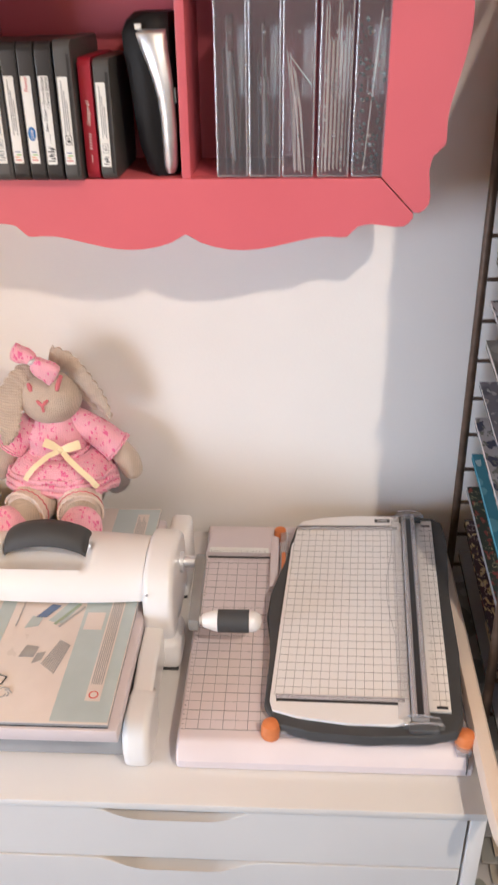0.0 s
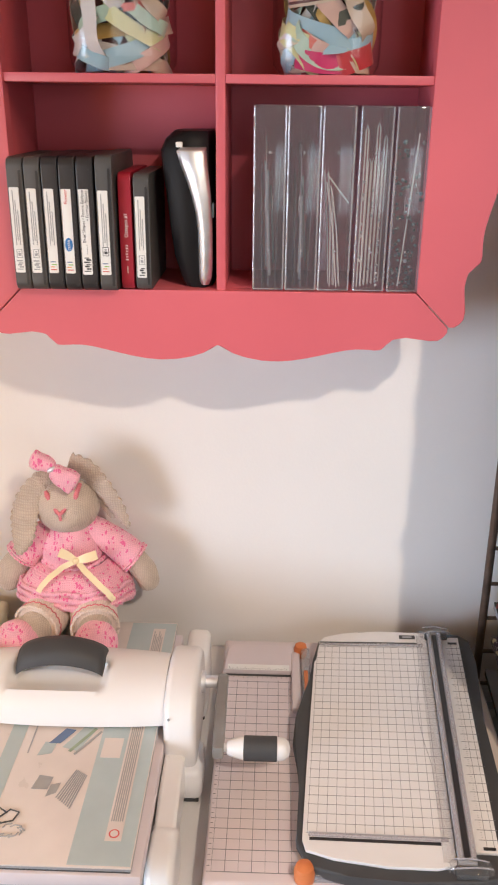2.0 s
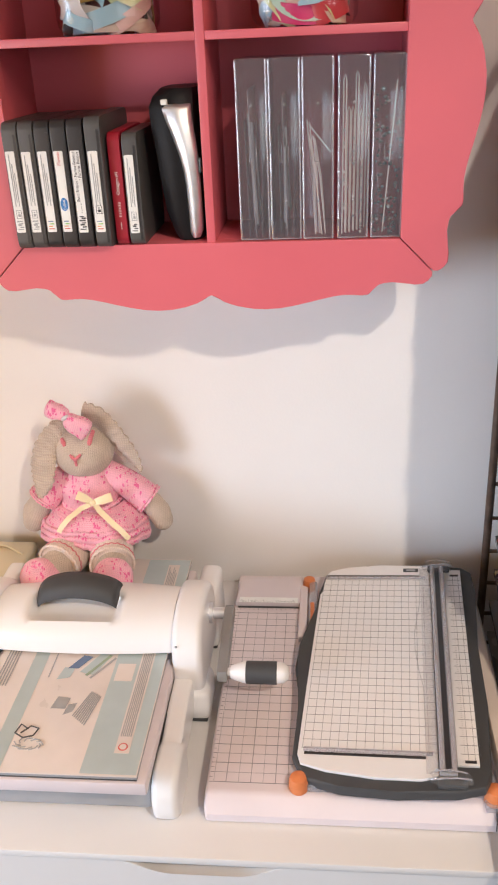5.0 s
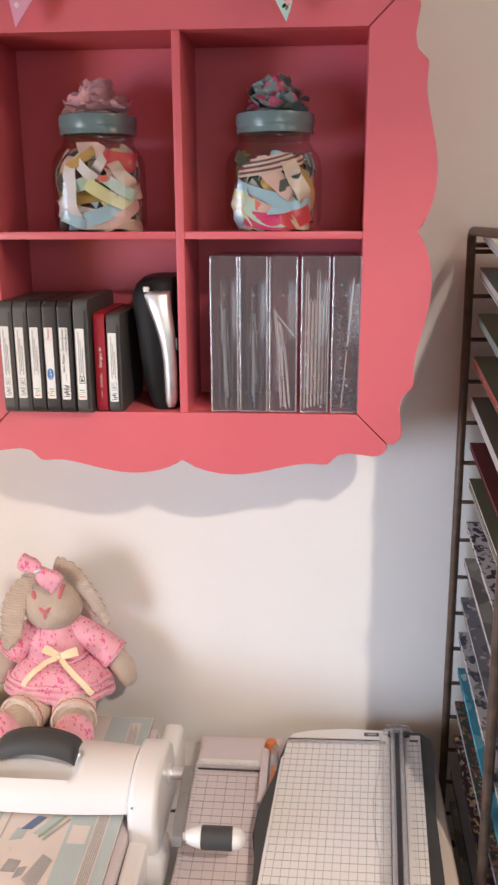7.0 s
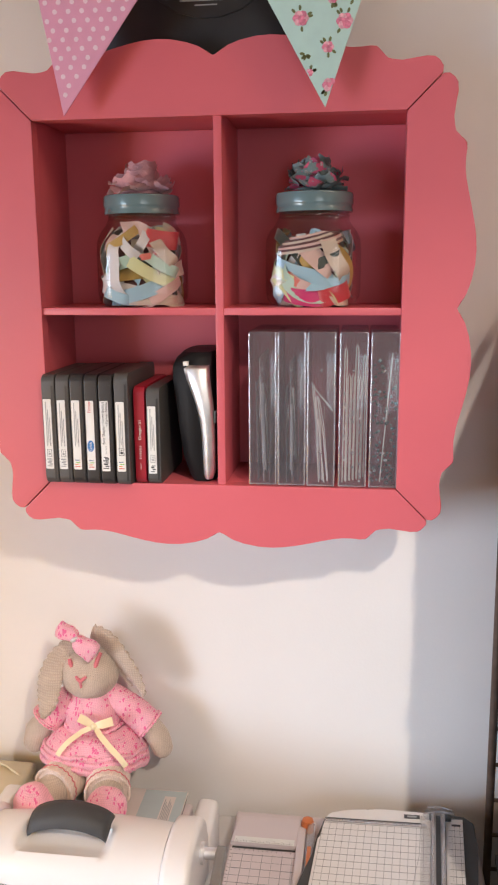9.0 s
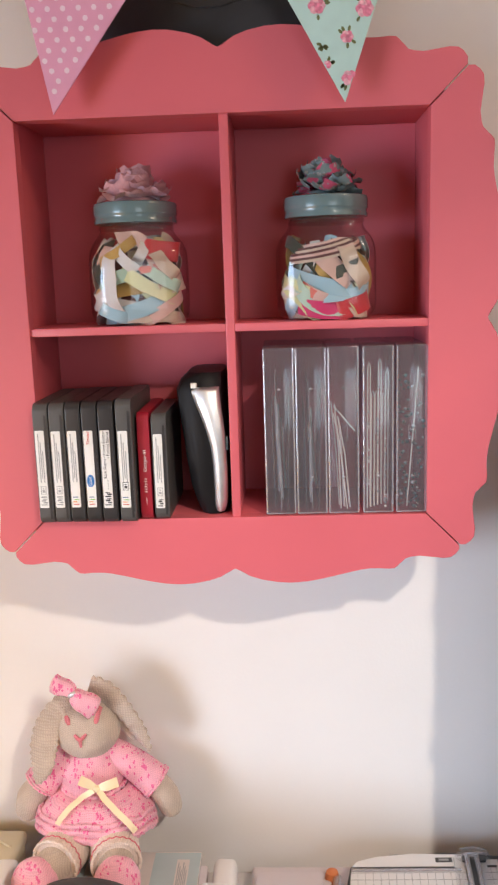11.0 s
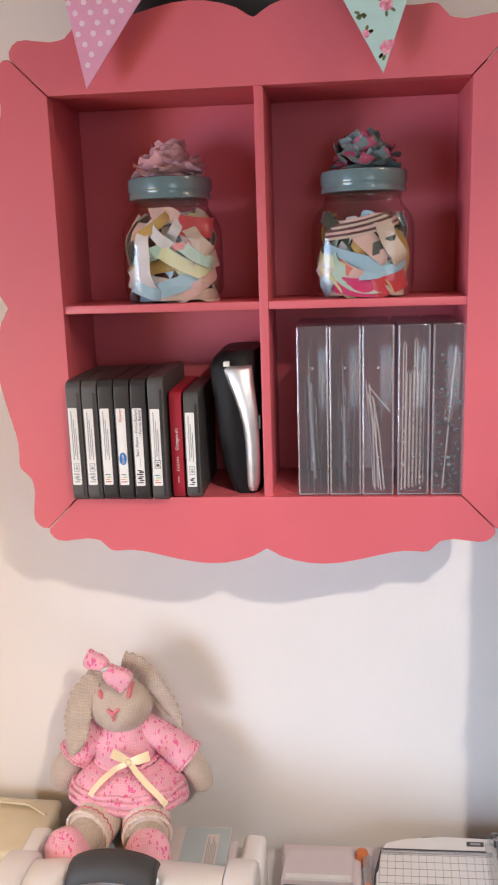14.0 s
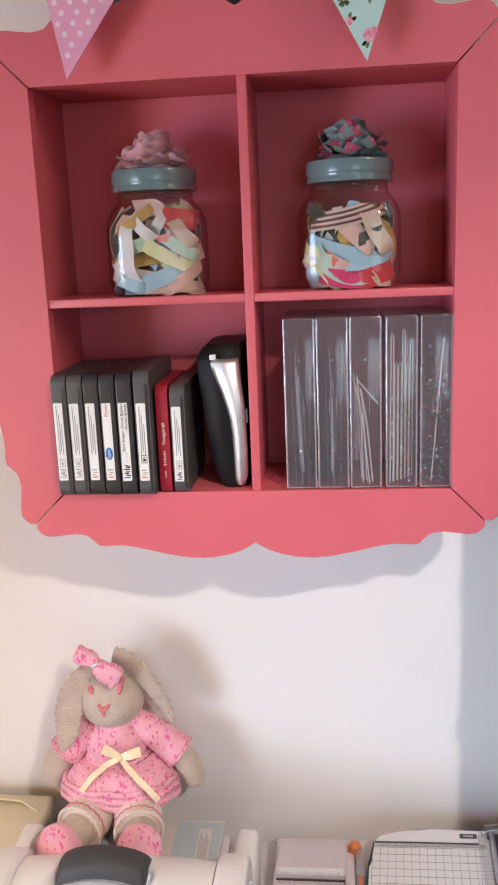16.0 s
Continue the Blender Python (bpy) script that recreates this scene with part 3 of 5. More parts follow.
def storage_case(x, w, fill):
    """A clear plastic case on its spine, with what it holds."""
    h, deep, front = 0.1745, 0.112, -0.1265
    t = thing("storage_case", (x, front, FLOOR_LOW), {"sheets": "clear plastic storage case with thin clear sheets", "wires": "clear plastic storage case holding slim pale strips", "loops": "clear plastic storage case holding looped pale strips", "gems": "clear plastic storage case with green and dark bits"}[fill], "storage case", "clear storage cases")
    part("shell", box(0, w, 0, deep, 0, h, 0.0018), CLEAR, t)
    edge = tube([(0.001, 0.0006, 0.0015), (w - 0.001, 0.0006, 0.0015), (w - 0.001, 0.0006, h - 0.0015), (0.001, 0.0006, h - 0.0015), (0.001, 0.0006, 0.0015)], 0.0010, 6)
    part("moulded_rim", edge, CLEAR_RIM, t)
    for z in (0.040, 0.132):
        part("stud", blob((w * 0.5, -0.0003, z), (0.0016, 0.0008, 0.0016), seg=10), CLEAR_RIM, t)
    part("seal_mark", tube([(w * 0.5 - 0.0035, -0.0004, 0.078), (w * 0.5 + 0.0035, -0.0004, 0.078), (w * 0.5 + 0.0035, -0.0004, 0.093), (w * 0.5 - 0.0035, -0.0004, 0.093), (w * 0.5 - 0.0035, -0.0004, 0.078)], 0.0004, 5), CLEAR_RIM, t)
    rng = random.Random(x)
    if fill == "sheets":
        for k in range(3):
            u = w * (0.3 + 0.2 * k)
            part("clear_sheet", box(u, u + 0.0008, 0.006, deep - 0.01, 0.003, rng.uniform(0.11, 0.15)), CLEAR_RIM if k == 1 else CLEAR, t, m=pose(0, 0, 0, 0, rng.uniform(-2, 2), 0))
        for k in range(5):
            a, b = w * rng.uniform(0.35, 0.6), w * rng.uniform(0.4, 0.7)
            z = rng.uniform(0.004, 0.03)
            part("strip", strip([(b, 0.010 + 0.004 * k, z), ((a + b) / 2, 0.010 + 0.004 * k, z + 0.04), (a, 0.010 + 0.004 * k, rng.uniform(0.075, 0.125))], 0.0022, (1, 0, 0), 0.0008), DIE_GREY if k % 2 else GREY_PLASTIC, t)
    if fill == "wires":
        for k in range(8):
            a = rng.uniform(0.12, 0.4)
            b = a + rng.uniform(-0.05, 0.45)
            part("strip", tube([(w * b, 0.008 + 0.003 * k, 0.003), (w * (a + b) / 2 + 0.001, 0.008 + 0.003 * k, 0.06), (w * a, 0.008 + 0.003 * k, rng.uniform(0.095, 0.118))], 0.0007, 6), CARD, t)
        part("strip", tube([(w * 0.2, 0.012, 0.112), (w * 0.9, 0.012, 0.085)], 0.0007, 6), CARD, t)
    if fill == "loops":
        for k in range(6):
            a, top = w * (0.15 + 0.13 * k), rng.uniform(0.11, 0.165)
            y = 0.006 + 0.004 * k
            part("strip", tube([(a, y, 0.004), (a + 0.001, y, top - 0.004), (a + 0.0022, y, top), (a + 0.0036, y, top - 0.004), (a + 0.003, y, 0.006)], 0.0007, 6), CARD, t)
        for k in range(26):
            part("bead", blob((w * rng.choice((0.2, 0.5, 0.75)), 0.006, 0.006 + 0.004 * k), (0.0014, 0.0014, 0.0014), seg=8), GREY_PLASTIC if k % 3 else CARD, t)
    if fill == "gems":
        for k in range(110):
            z = 0.004 + 0.145 * rng.random() ** 1.5
            part("gem", blob((w * rng.uniform(0.08, 0.9), rng.uniform(0.006, 0.03), z), [rng.uniform(0.0009, 0.0022)] * 3, seg=8), rng.choice((CHARCOAL, SAGE, DIE_GREY, CHARCOAL, GREY_PLASTIC, DIE_GREY)), t)
        part("strip", tube([(w * 0.4, 0.012, 0.004), (w * 0.75, 0.012, 0.15)], 0.0007, 6), CARD, t)


for x, w, fill in ((0.0342, 0.0316, "sheets"), (0.0667, 0.0318, "sheets"), (0.0996, 0.0318, "wires"), (0.1350, 0.0316, "loops"), (0.1690, 0.0318, "gems")):
    storage_case(x, w, fill)

# ribbon jars
RIBBON = [material("ribbon_" + n, c, 0.45, vary=0.06, scale=40, bump=0.25, fine=900, sheen=0.3) for n, c in (("white", (0.69, 0.65, 0.65)), ("cream", (0.65, 0.57, 0.45)), ("pale_blue", (0.33, 0.50, 0.60)), ("pale_yellow", (0.65, 0.64, 0.34)), ("red", (0.52, 0.04, 0.05)), ("hot_pink", (0.60, 0.03, 0.15)), ("mint", (0.43, 0.58, 0.48)), ("mustard", (0.53, 0.33, 0.09)), ("beige", (0.57, 0.45, 0.36)), ("black_check", (0.04, 0.05, 0.04)), ("blush", (0.65, 0.43, 0.38)), ("maroon", (0.10, 0.025, 0.03)), ("coral", (0.66, 0.15, 0.12)))]
PETAL_PINK = material("dusty_pink_fabric", (0.62, 0.33, 0.36), 0.8, vary=0.2, scale=90, bump=0.3, sheen=0.3)
PETAL_TEAL = patterned("teal_floral_fabric", (0.17, 0.225, 0.23), (0.50, 0.08, 0.16), (0.35, 0.33, 0.33), 70, 0.42, 0.8)


def petal(bm, base, out, up, size, curl, rng):
    """One cupped petal of a fabric flower."""
    base, out = Vector(base), Vector(out).normalized()
    side = out.cross(Vector((0, 0, 1)))
    side = side.normalized() if side.length > 1e-4 else Vector((1, 0, 0))
    nrm = side.cross(out)
    rows = []
    for i in range(5):
        f = i / 4
        w = size * 0.66 * math.sin(math.pi * (0.12 + 0.76 * f)) ** 0.7
        c = base + out * size * f + nrm * curl * size * f * f
        rows.append([bm.verts.new(c + side * w * u + nrm * (0.25 * size * u * u + 0.06 * size * rng.uniform(-1, 1))) for u in (-1, -0.4, 0.4, 1)])
    for a, b in zip(rows, rows[1:]):
        for i in range(3):
            bm.faces.new((a[i], a[i + 1], b[i + 1], b[i]))


def ribbon_jar(x, y, seed, petals, label, palette, turn, heap):
    rng = random.Random(seed)
    t = thing("ribbon_jar", (x, y, FLOOR_HIGH - 0.0006), label, "jar", "ribbon jars", turn=turn)
    half = 0.0515
    shape = [(0.030, 0.0012), (0.040, 0.0004), (half - 0.005, 0.003), (half - 0.001, 0.009), (half, 0.018), (half, 0.062), (half - 0.001, 0.074), (half - 0.005, 0.083), (half - 0.0105, 0.0895), (0.0385, 0.0945), (0.0375, 0.098), (0.0375, 0.108)]
    part("glass", lathe(shape, 64, 0.55), JAR_GLASS, t, "clear rounded square glass")
    part("glass_bead", join(None, lathe([(0.0378, 0.0975), (0.0395, 0.0985), (0.0395, 0.1005), (0.0378, 0.1015)], 48)), JAR_GLASS, t)
    rim = [(0.0405, 0.1030), (0.0432, 0.1033), (0.0432, 0.1065), (0.0424, 0.1075), (0.0424, 0.1105), (0.0432, 0.1115), (0.0436, 0.1130), (0.0436, 0.1215), (0.0425, 0.1238), (0.0385, 0.1248), (0.0, 0.1248)]
    part("lid", lathe(rim, 64), SAGE, t, "glossy sage blue metal lid")
    fl = bmesh.new()
    for k in range(74):
        a, tier = rng.uniform(0, 2 * math.pi), rng.random()
        out = 0.026 * (1 - tier * 0.8) * rng.uniform(0.6, 1.0)
        base = (out * math.cos(a), out * math.sin(a), 0.1258 + 0.016 * tier)
        spread = a + rng.uniform(-0.9, 0.9)
        petal(fl, base, (math.cos(spread), math.sin(spread), rng.uniform(-0.15, 0.5) + 1.2 * tier), 0, rng.uniform(0.014, 0.023), rng.uniform(-0.5, 0.6), rng)
    part("fabric_flower", fl, petals, t, "ruffled fabric flower on the lid", smooth=180)
    part("flower_base", lathe([(0.0, 0.1249), (0.026, 0.1251), (0.022, 0.129), (0.0, 0.133)], 20), petals, t)
    part("ribbon_core", lathe([(0.0, 0.004), (0.030, 0.005), (0.036, 0.012), (0.036, heap - 0.022), (0.028, heap - 0.010), (0.0, heap - 0.004)], 24, 0.4), RIBBON[11], t, "bundled dark ribbon")

    def wrap(a, z, r):
        c, s = math.cos(a), math.sin(a)
        k = (abs(c) ** 4 + abs(s) ** 4) ** -0.25
        return Vector((r * k * c, r * k * s, z))

    def lay(a, z, heading, length, width, depth, mat, bend=0.0, roll=0.25):
        """A ribbon pressed against the glass, or so far behind it."""
        pts, across, n = [], [], 17
        aa, zz, step = a, z, length / (n - 1)
        h = heading - bend / 2
        aa -= length * 0.5 * math.cos(heading) / half
        zz -= length * 0.5 * math.sin(heading)
        for i in range(n):
            h += bend / (n - 1)
            aa += step * math.cos(h) / half
            zz += step * math.sin(h)
            low = min(heap + 0.004, max(0.006, zz))
            r = (half - 0.0030 - depth) * (1 if low < 0.070 else 1 - (low - 0.070) * 7) * (1 - max(0, 0.014 - low) * 9)
            f = i / (n - 1)
            p = wrap(aa, low, r + 0.0016 * math.sin(f * 8 + a * 5) - 0.006 * (2 * f - 1) ** 4)
            n_ = Vector((p.x, p.y, 0)).normalized()
            tang = Vector((-n_.y, n_.x, 0))
            pts.append(p)
            across.append(tang * -math.sin(h) + Vector((0, 0, 1)) * math.cos(h) + n_ * roll * math.sin(a * 7 + f * 4))
        part("ribbon", strip(pts, width, across, 0.0005), mat, t)

    for k in range(46):
        lay(rng.uniform(0, 2 * math.pi), rng.uniform(0.010, heap - 0.006), rng.uniform(-1.1, 1.1), rng.uniform(0.07, 0.13), rng.uniform(0.009, 0.016), rng.uniform(0.003, 0.012), RIBBON[rng.choice((0, 1, 2, 3, 6, 7, 8, 10, 1, 8, 2, 11, 9, 0))], rng.uniform(-2.4, 2.4), 0.5)
    for k, (colour, a, z, heading, length, width) in enumerate(palette):
        lay(radians(-90 + a), z, heading, length, width, 0.0022 - 0.0018 * k / len(palette), RIBBON[colour], 0.35)
    return t


# colour, bearing from the front, height, heading, length, width
MIXED = ((7, -30, 0.074, 0.5, 0.055, 0.010), (4, 26, 0.076, -0.15, 0.050, 0.020), (0, 4, 0.076, 1.0, 0.040, 0.011), (9, 2, 0.050, -0.3, 0.030, 0.010), (12, 10, 0.058, 0.15, 0.045, 0.007), (8, 30, 0.062, -0.9, 0.040, 0.014), (0, -16, 0.066, -0.75, 0.048, 0.012), (2, -6, 0.018, 0.25, 0.070, 0.016), (10, 24, 0.016, 0.55, 0.060, 0.013), (6, 26, 0.048, -0.55, 0.045, 0.012), (3, 8, 0.042, -0.50, 0.075, 0.014), (2, -34, 0.014, -0.4, 0.040, 0.012), (0, -32, 0.044, -1.48, 0.060, 0.014), (8, 6, 0.007, 0.02, 0.085, 0.007))
STRIPED = ((9, 20, 0.050, 0.3, 0.040, 0.012), (12, -20, 0.030, -0.6, 0.050, 0.014), (10, -14, 0.026, -0.5, 0.050, 0.018), (2, 20, 0.027, 0.12, 0.070, 0.011), (5, -8, 0.013, -0.12, 0.060, 0.018), (4, 32, 0.014, 0.35, 0.045, 0.020), (3, -30, 0.036, -0.5, 0.040, 0.009), (3, 4, 0.007, 0.03, 0.080, 0.005), (2, -10, 0.041, -0.30, 0.090, 0.015), (7, -2, 0.047, -0.85, 0.034, 0.007), (10, 10, 0.056, -0.75, 0.050, 0.020), (8, 34, 0.056, -1.15, 0.052, 0.017), (8, -6, 0.0640, 0.14, 0.090, 0.0026), (11, -6, 0.0665, 0.14, 0.090, 0.0026), (10, -6, 0.0690, 0.15, 0.090, 0.0026), (11, -6, 0.0715, 0.16, 0.085, 0.0026), (8, -4, 0.0740, 0.17, 0.080, 0.0026), (11, -2, 0.0765, 0.17, 0.075, 0.0026), (10, 0, 0.0790, 0.17, 0.065, 0.0026))
ribbon_jar(-0.096, -0.0695, 3, PETAL_PINK, "glass jar of mixed ribbons with pink flower lid", MIXED, 11, 0.084)
ribbon_jar(0.103, -0.0695, 5, PETAL_TEAL, "glass jar of mixed ribbons with teal floral lid", STRIPED, -5, 0.076)

# bunting in front of the top rail, and the black bag behind it
POLKA = material("pink_polka_cotton", (0.69, 0.32, 0.46), 0.8, vary=0.05, scale=60, bump=0.3, fine=1500)
MINT = material("mint_cotton", (0.47, 0.66, 0.61), 0.8, vary=0.05, scale=60, bump=0.3, fine=1500)
DOT = material("white_cotton_print", (0.78, 0.60, 0.68), 0.8, vary=0.05, scale=60, bump=0.2, fine=1500)
ROSE = material("rose_cotton_print", (0.72, 0.22, 0.32), 0.8, vary=0.35, scale=260, bump=0.2, fine=1500)
LEAF = material("olive_cotton_print", (0.15, 0.17, 0.07), 0.8, vary=0.3, scale=200, bump=0.2, fine=1500)


def inside(p, tri):
    s = [(tri[(i + 1) % 3][0] - tri[i][0]) * (p[1] - tri[i][1]) - (tri[(i + 1) % 3][1] - tri[i][1]) * (p[0] - tri[i][0]) for i in range(3)]
    return min(s) > 0.00025 or max(s) < -0.00025


def flag(tip, left, right, y, mat, label, motif):
    t = thing("bunting_flag", (tip[0], y, tip[1]), label, "bunting", "bunting flags")
    tri = [(0.0, 0.0), (right[0] - tip[0], right[1] - tip[1]), (left[0] - tip[0], left[1] - tip[1])]
    cloth = prism(tri, 0.0012, "y", 0.0, 0.0003)
    part("cloth", cloth, mat, t)
    rng = random.Random(tip[0])
    if motif == "dots":
        for i in range(-20, 20):
            for j in range(0, 34):
                p = (0.0142 * i + 0.0071 * (j % 2) + 0.0014 * (j % 3), 0.0088 * j + 0.003)
                if inside(p, tri):
                    part("dot", prism([(p[0] + 0.00255 * math.cos(a * 0.7854), p[1] + 0.00255 * math.sin(a * 0.7854)) for a in range(8)], 0.0002, "y", -0.00025), DOT, t)
    else:
        for px, pz, big in ((px, pz, big * 1.25) for px, pz, big in ((0.004, 0.021, 1.1), (0.002, 0.056, 0.9), (0.018, 0.079, 1.25), (-0.025, 0.083, 1.2), (-0.016, 0.033, 0.6), (-0.020, 0.050, 0.0), (0.006, 0.100, 0.8), (0.030, 0.104, 1.2), (-0.04, 0.118, 1.0), (0.0, 0.13, 1.0), (0.02, 0.14, 1.0), (-0.03, 0.15, 1.0))):
            for k in range(5):
                a = rng.uniform(0, 6.28)
                c = (px + 0.0066 * max(big, 0.5) * math.cos(a), pz + 0.0066 * max(big, 0.5) * math.sin(a))
                if inside(c, tri):
                    part("printed_leaf", prism([(c[0] + 0.0026 * math.cos(b) * math.cos(a) - 0.0014 * math.sin(b) * math.sin(a), c[1] + 0.0026 * math.cos(b) * math.sin(a) + 0.0014 * math.sin(b) * math.cos(a)) for b in (0.785 * i for i in range(8))], 0.0002, "y", -0.00025), LEAF, t)
            if big and inside((px, pz), tri):
                for k in range(6):
                    a = k * 1.047
                    c = (px + 0.0028 * big * math.cos(a), pz + 0.0026 * big * math.sin(a))
                    if inside(c, tri):
                        part("printed_petal", prism([(c[0] + 0.0027 * big * math.cos(b), c[1] + 0.0024 * big * math.sin(b)) for b in (0.785 * i for i in range(8))], 0.0002, "y", -0.0003 - 0.00005 * k), ROSE if k % 2 else PALE_ROSE, t)
                part("printed_petal", prism([(px + 0.0018 * big * math.cos(b), pz + 0.0018 * big * math.sin(b)) for b in (0.785 * i for i in range(8))], 0.0002, "y", -0.0007), ROSE, t)


PALE_ROSE = material("pale_rose_print", (0.78, 0.40, 0.47), 0.8, vary=0.3, scale=300, bump=0.2, fine=1500)
flag((-0.1525, 1.5685), (-0.187, 1.752), (-0.0140, 1.750), -0.1600, POLKA, "pink bunting flag with white polka dots", "dots")
flag((0.1175, 1.5695), (0.0145, 1.750), (0.1790, 1.748), -0.1585, MINT, "mint green bunting flag with printed pink roses", "roses")
tape = thing("bunting_tape", (0.0, -0.1575, 1.75), "narrow white cotton tape that holds the flags", "bunting")
part("tape", strip([(-0.30, 0, 0.016), (-0.18, 0, 0.004), (0.0, 0.0, 0.0), (0.18, 0, 0.003), (0.30, 0, 0.015)], 0.013, (0, 0, 1), 0.0012), DOT, tape)

bag = thing("gift_bag", (-0.012, -0.055, 1.5862), "black card gift box standing on the shelf", "gift box")
part("box_body", box(-0.125, 0.125, -0.042, 0.042, 0, 0.23, 0.003), BLACK, bag)
part("flap", prism([(-0.124, 0.23), (-0.124, 0.150), (-0.060, 0.112), (-0.034, 0.094), (-0.010, 0.087), (0.014, 0.087), (0.038, 0.094), (0.064, 0.112), (0.124, 0.150), (0.124, 0.23)], 0.0016, "y", -0.0440, 0.0005), BLACK, bag)
for a, b, z in ((-0.022, 0.026, 0.1120), (-0.028, 0.024, 0.1035), (-0.012, 0.012, 0.0990)):
    part("foil_print", box(a, b, -0.0448, -0.0443, z, z + (0.0042 if z > 0.10 else 0.0012)), PALE_INK, bag, "pale foil printed line")


# ---- things on the drawer unit ----
def loft(rings, closed_ends=True):
    bm = bmesh.new()
    vs = [[bm.verts.new(p) for p in ring] for ring in rings]
    n = len(vs[0])
    for a, b in zip(vs, vs[1:]):
        for i in range(n):
            bm.faces.new((a[i], a[(i + 1) % n], b[(i + 1) % n], b[i]))
    if closed_ends:
        bm.faces.new(vs[0])
        bm.faces.new(list(reversed(vs[-1])))
    return bm


def smooth_step(a, b, v):
    f = min(1, max(0, (v - a) / (b - a)))
    return f * f * (3 - 2 * f)


def die_cutting_machine():
    t = thing("die_cutting_machine", (-0.155, -0.24, COUNTER), "white manual die-cutting machine with side crank", "cutting machine")
    t_inv = t.matrix_world.inverted()

    def add(name, bm, mat, label="", parent=None, smooth=40):
        ob = part(name, bm, mat, parent or t, label, smooth=smooth)
        if parent is None:
            ob.matrix_local = t_inv
        return ob

    # barrel-shaped roller housing with a scooped hand hold
    rings = []
    for i in range(41):
        x = -0.262 + 0.212 * i / 40
        u = (x + 0.156) / 0.106
        swell = 1 - 0.10 * u * u
        ring = []
        for k in range(25):
            a = math.pi * k / 24
            y, z = -0.2175 - 0.0555 * swell * math.cos(a), 0.737 + 0.0435 * swell * math.sin(a) ** 0.8
            hold = smooth_step(0.056, 0.046, abs(x + 0.167)) * smooth_step(0.78, 0.98, a) * smooth_step(1.65, 1.45, a)
            ring.append((x, y + 0.012 * hold, z - 0.010 * hold))
        rings.append(ring)
    add("roller_housing", loft(rings), WHITE_PLASTIC, smooth=50)
    # rubber carrying grip that bridges the hollow
    rings = []
    for i in range(21):
        u = -1 + 2 * i / 20
        x = -0.1662 + 0.0468 * u
        lift = 0.0165 * (1 - u * u) ** 0.8
        y0, z0 = -0.2150 - 0.004 * (1 - u * u), 0.7830 + lift
        hw, hh = 0.019, 0.0075
        rings.append([(x, y0 - hw, z0 - hh - 0.004), (x, y0 - hw * 0.98, z0 - 0.002), (x, y0 - hw * 0.6, z0 + hh * 0.6), (x, y0, z0 + hh), (x, y0 + hw * 0.6, z0 + hh * 0.7), (x, y0 + hw, z0 - 0.004), (x, y0 + hw, z0 - hh - 0.004), (x, y0, z0 - hh)])
    add("grip", loft(rings), CHARCOAL, "dark grey rubber carrying grip", smooth=60)
    # gear housings at both ends
    for x0, x1 in ((-0.0495, -0.0150), (-0.2970, -0.2625)):
        out = [(-0.2850, 0.700), (-0.2835, 0.742), (-0.2760, 0.762), (-0.2600, 0.7750), (-0.2350, 0.7815), (-0.2050, 0.7815), (-0.1780, 0.7745), (-0.1610, 0.7600), (-0.1530, 0.7400), (-0.1510, 0.700), (-0.1580, 0.6800), (-0.2700, 0.6800)]
        add("gear_housing", prism(out, x1 - x0, "x", x0, 0.0075, 3), WHITE_PLASTIC, smooth=60)
    for x0 in (-0.037, -0.301):
        add("column", box(x0, x0 + 0.028, -0.288, -0.235, 0.6540, 0.6950, 0.008, 3), WHITE_PLASTIC)
        add("column", box(x0 - 0.004, x0 + 0.024, -0.160, -0.085, 0.6540, 0.7360, 0.008, 3), WHITE_PLASTIC)
        add("rubber_pad", box(x0 + 0.004, x0 + 0.024, -0.284, -0.240, COUNTER, 0.6542, 0.001), CHARCOAL)
        add("rubber_pad", box(x0 + 0.002, x0 + 0.020, -0.155, -0.09, COUNTER, 0.6542, 0.001), CHARCOAL)
    for k, (y, z) in enumerate(((-0.2800, 0.7560), (-0.2862, 0.7120))):
        add("screw", blob((-0.0430, y - 0.0005, z), (0.0016, 0.0012, 0.0016), seg=10), GREY_PLASTIC)
    # side rails that end in rounded front feet
    for x0 in (-0.0475, -0.2855):
        rail_line = [(-0.245, 0.716), (-0.330, 0.711), (-0.398, 0.702), (-0.398, 0.668), (-0.245, 0.668)]
        add("side_rail", prism(rail_line, 0.021, "x", x0, 0.004, 2), WHITE_PLASTIC)
        foot = [(-0.358, 0.7000), (-0.378, 0.7090), (-0.406, 0.7085), (-0.424, 0.6990), (-0.4305, 0.6800), (-0.4275, 0.6600), (-0.418, 0.6500), (-0.368, 0.6500), (-0.358, 0.6600)]
        add("front_foot", prism(foot, 0.0275, "x", x0 - 0.003, 0.0075, 3), WHITE_PLASTIC, smooth=60)
    add("base_panel", box(-0.262, -0.053, -0.4120, -0.100, 0.6560, 0.7088, 0.003), GREY_PLASTIC, "grey plastic base panel")
    add("bed", box(-0.258, -0.0485, -0.4430, -0.086, 0.7090, 0.7245, 0.002), CREAM_PLASTIC, "off-white sliding bed")
    # crank
    add("axle", join(None, lathe([(0.0, 0), (0.0125, 0), (0.0125, 0.004), (0.007, 0.0045), (0.007, 0.0290), (0.0, 0.0290)], 20), pose(-0.0150, -0.2020, 0.7440, 0, 90, 0)), STEEL, "chrome axle")
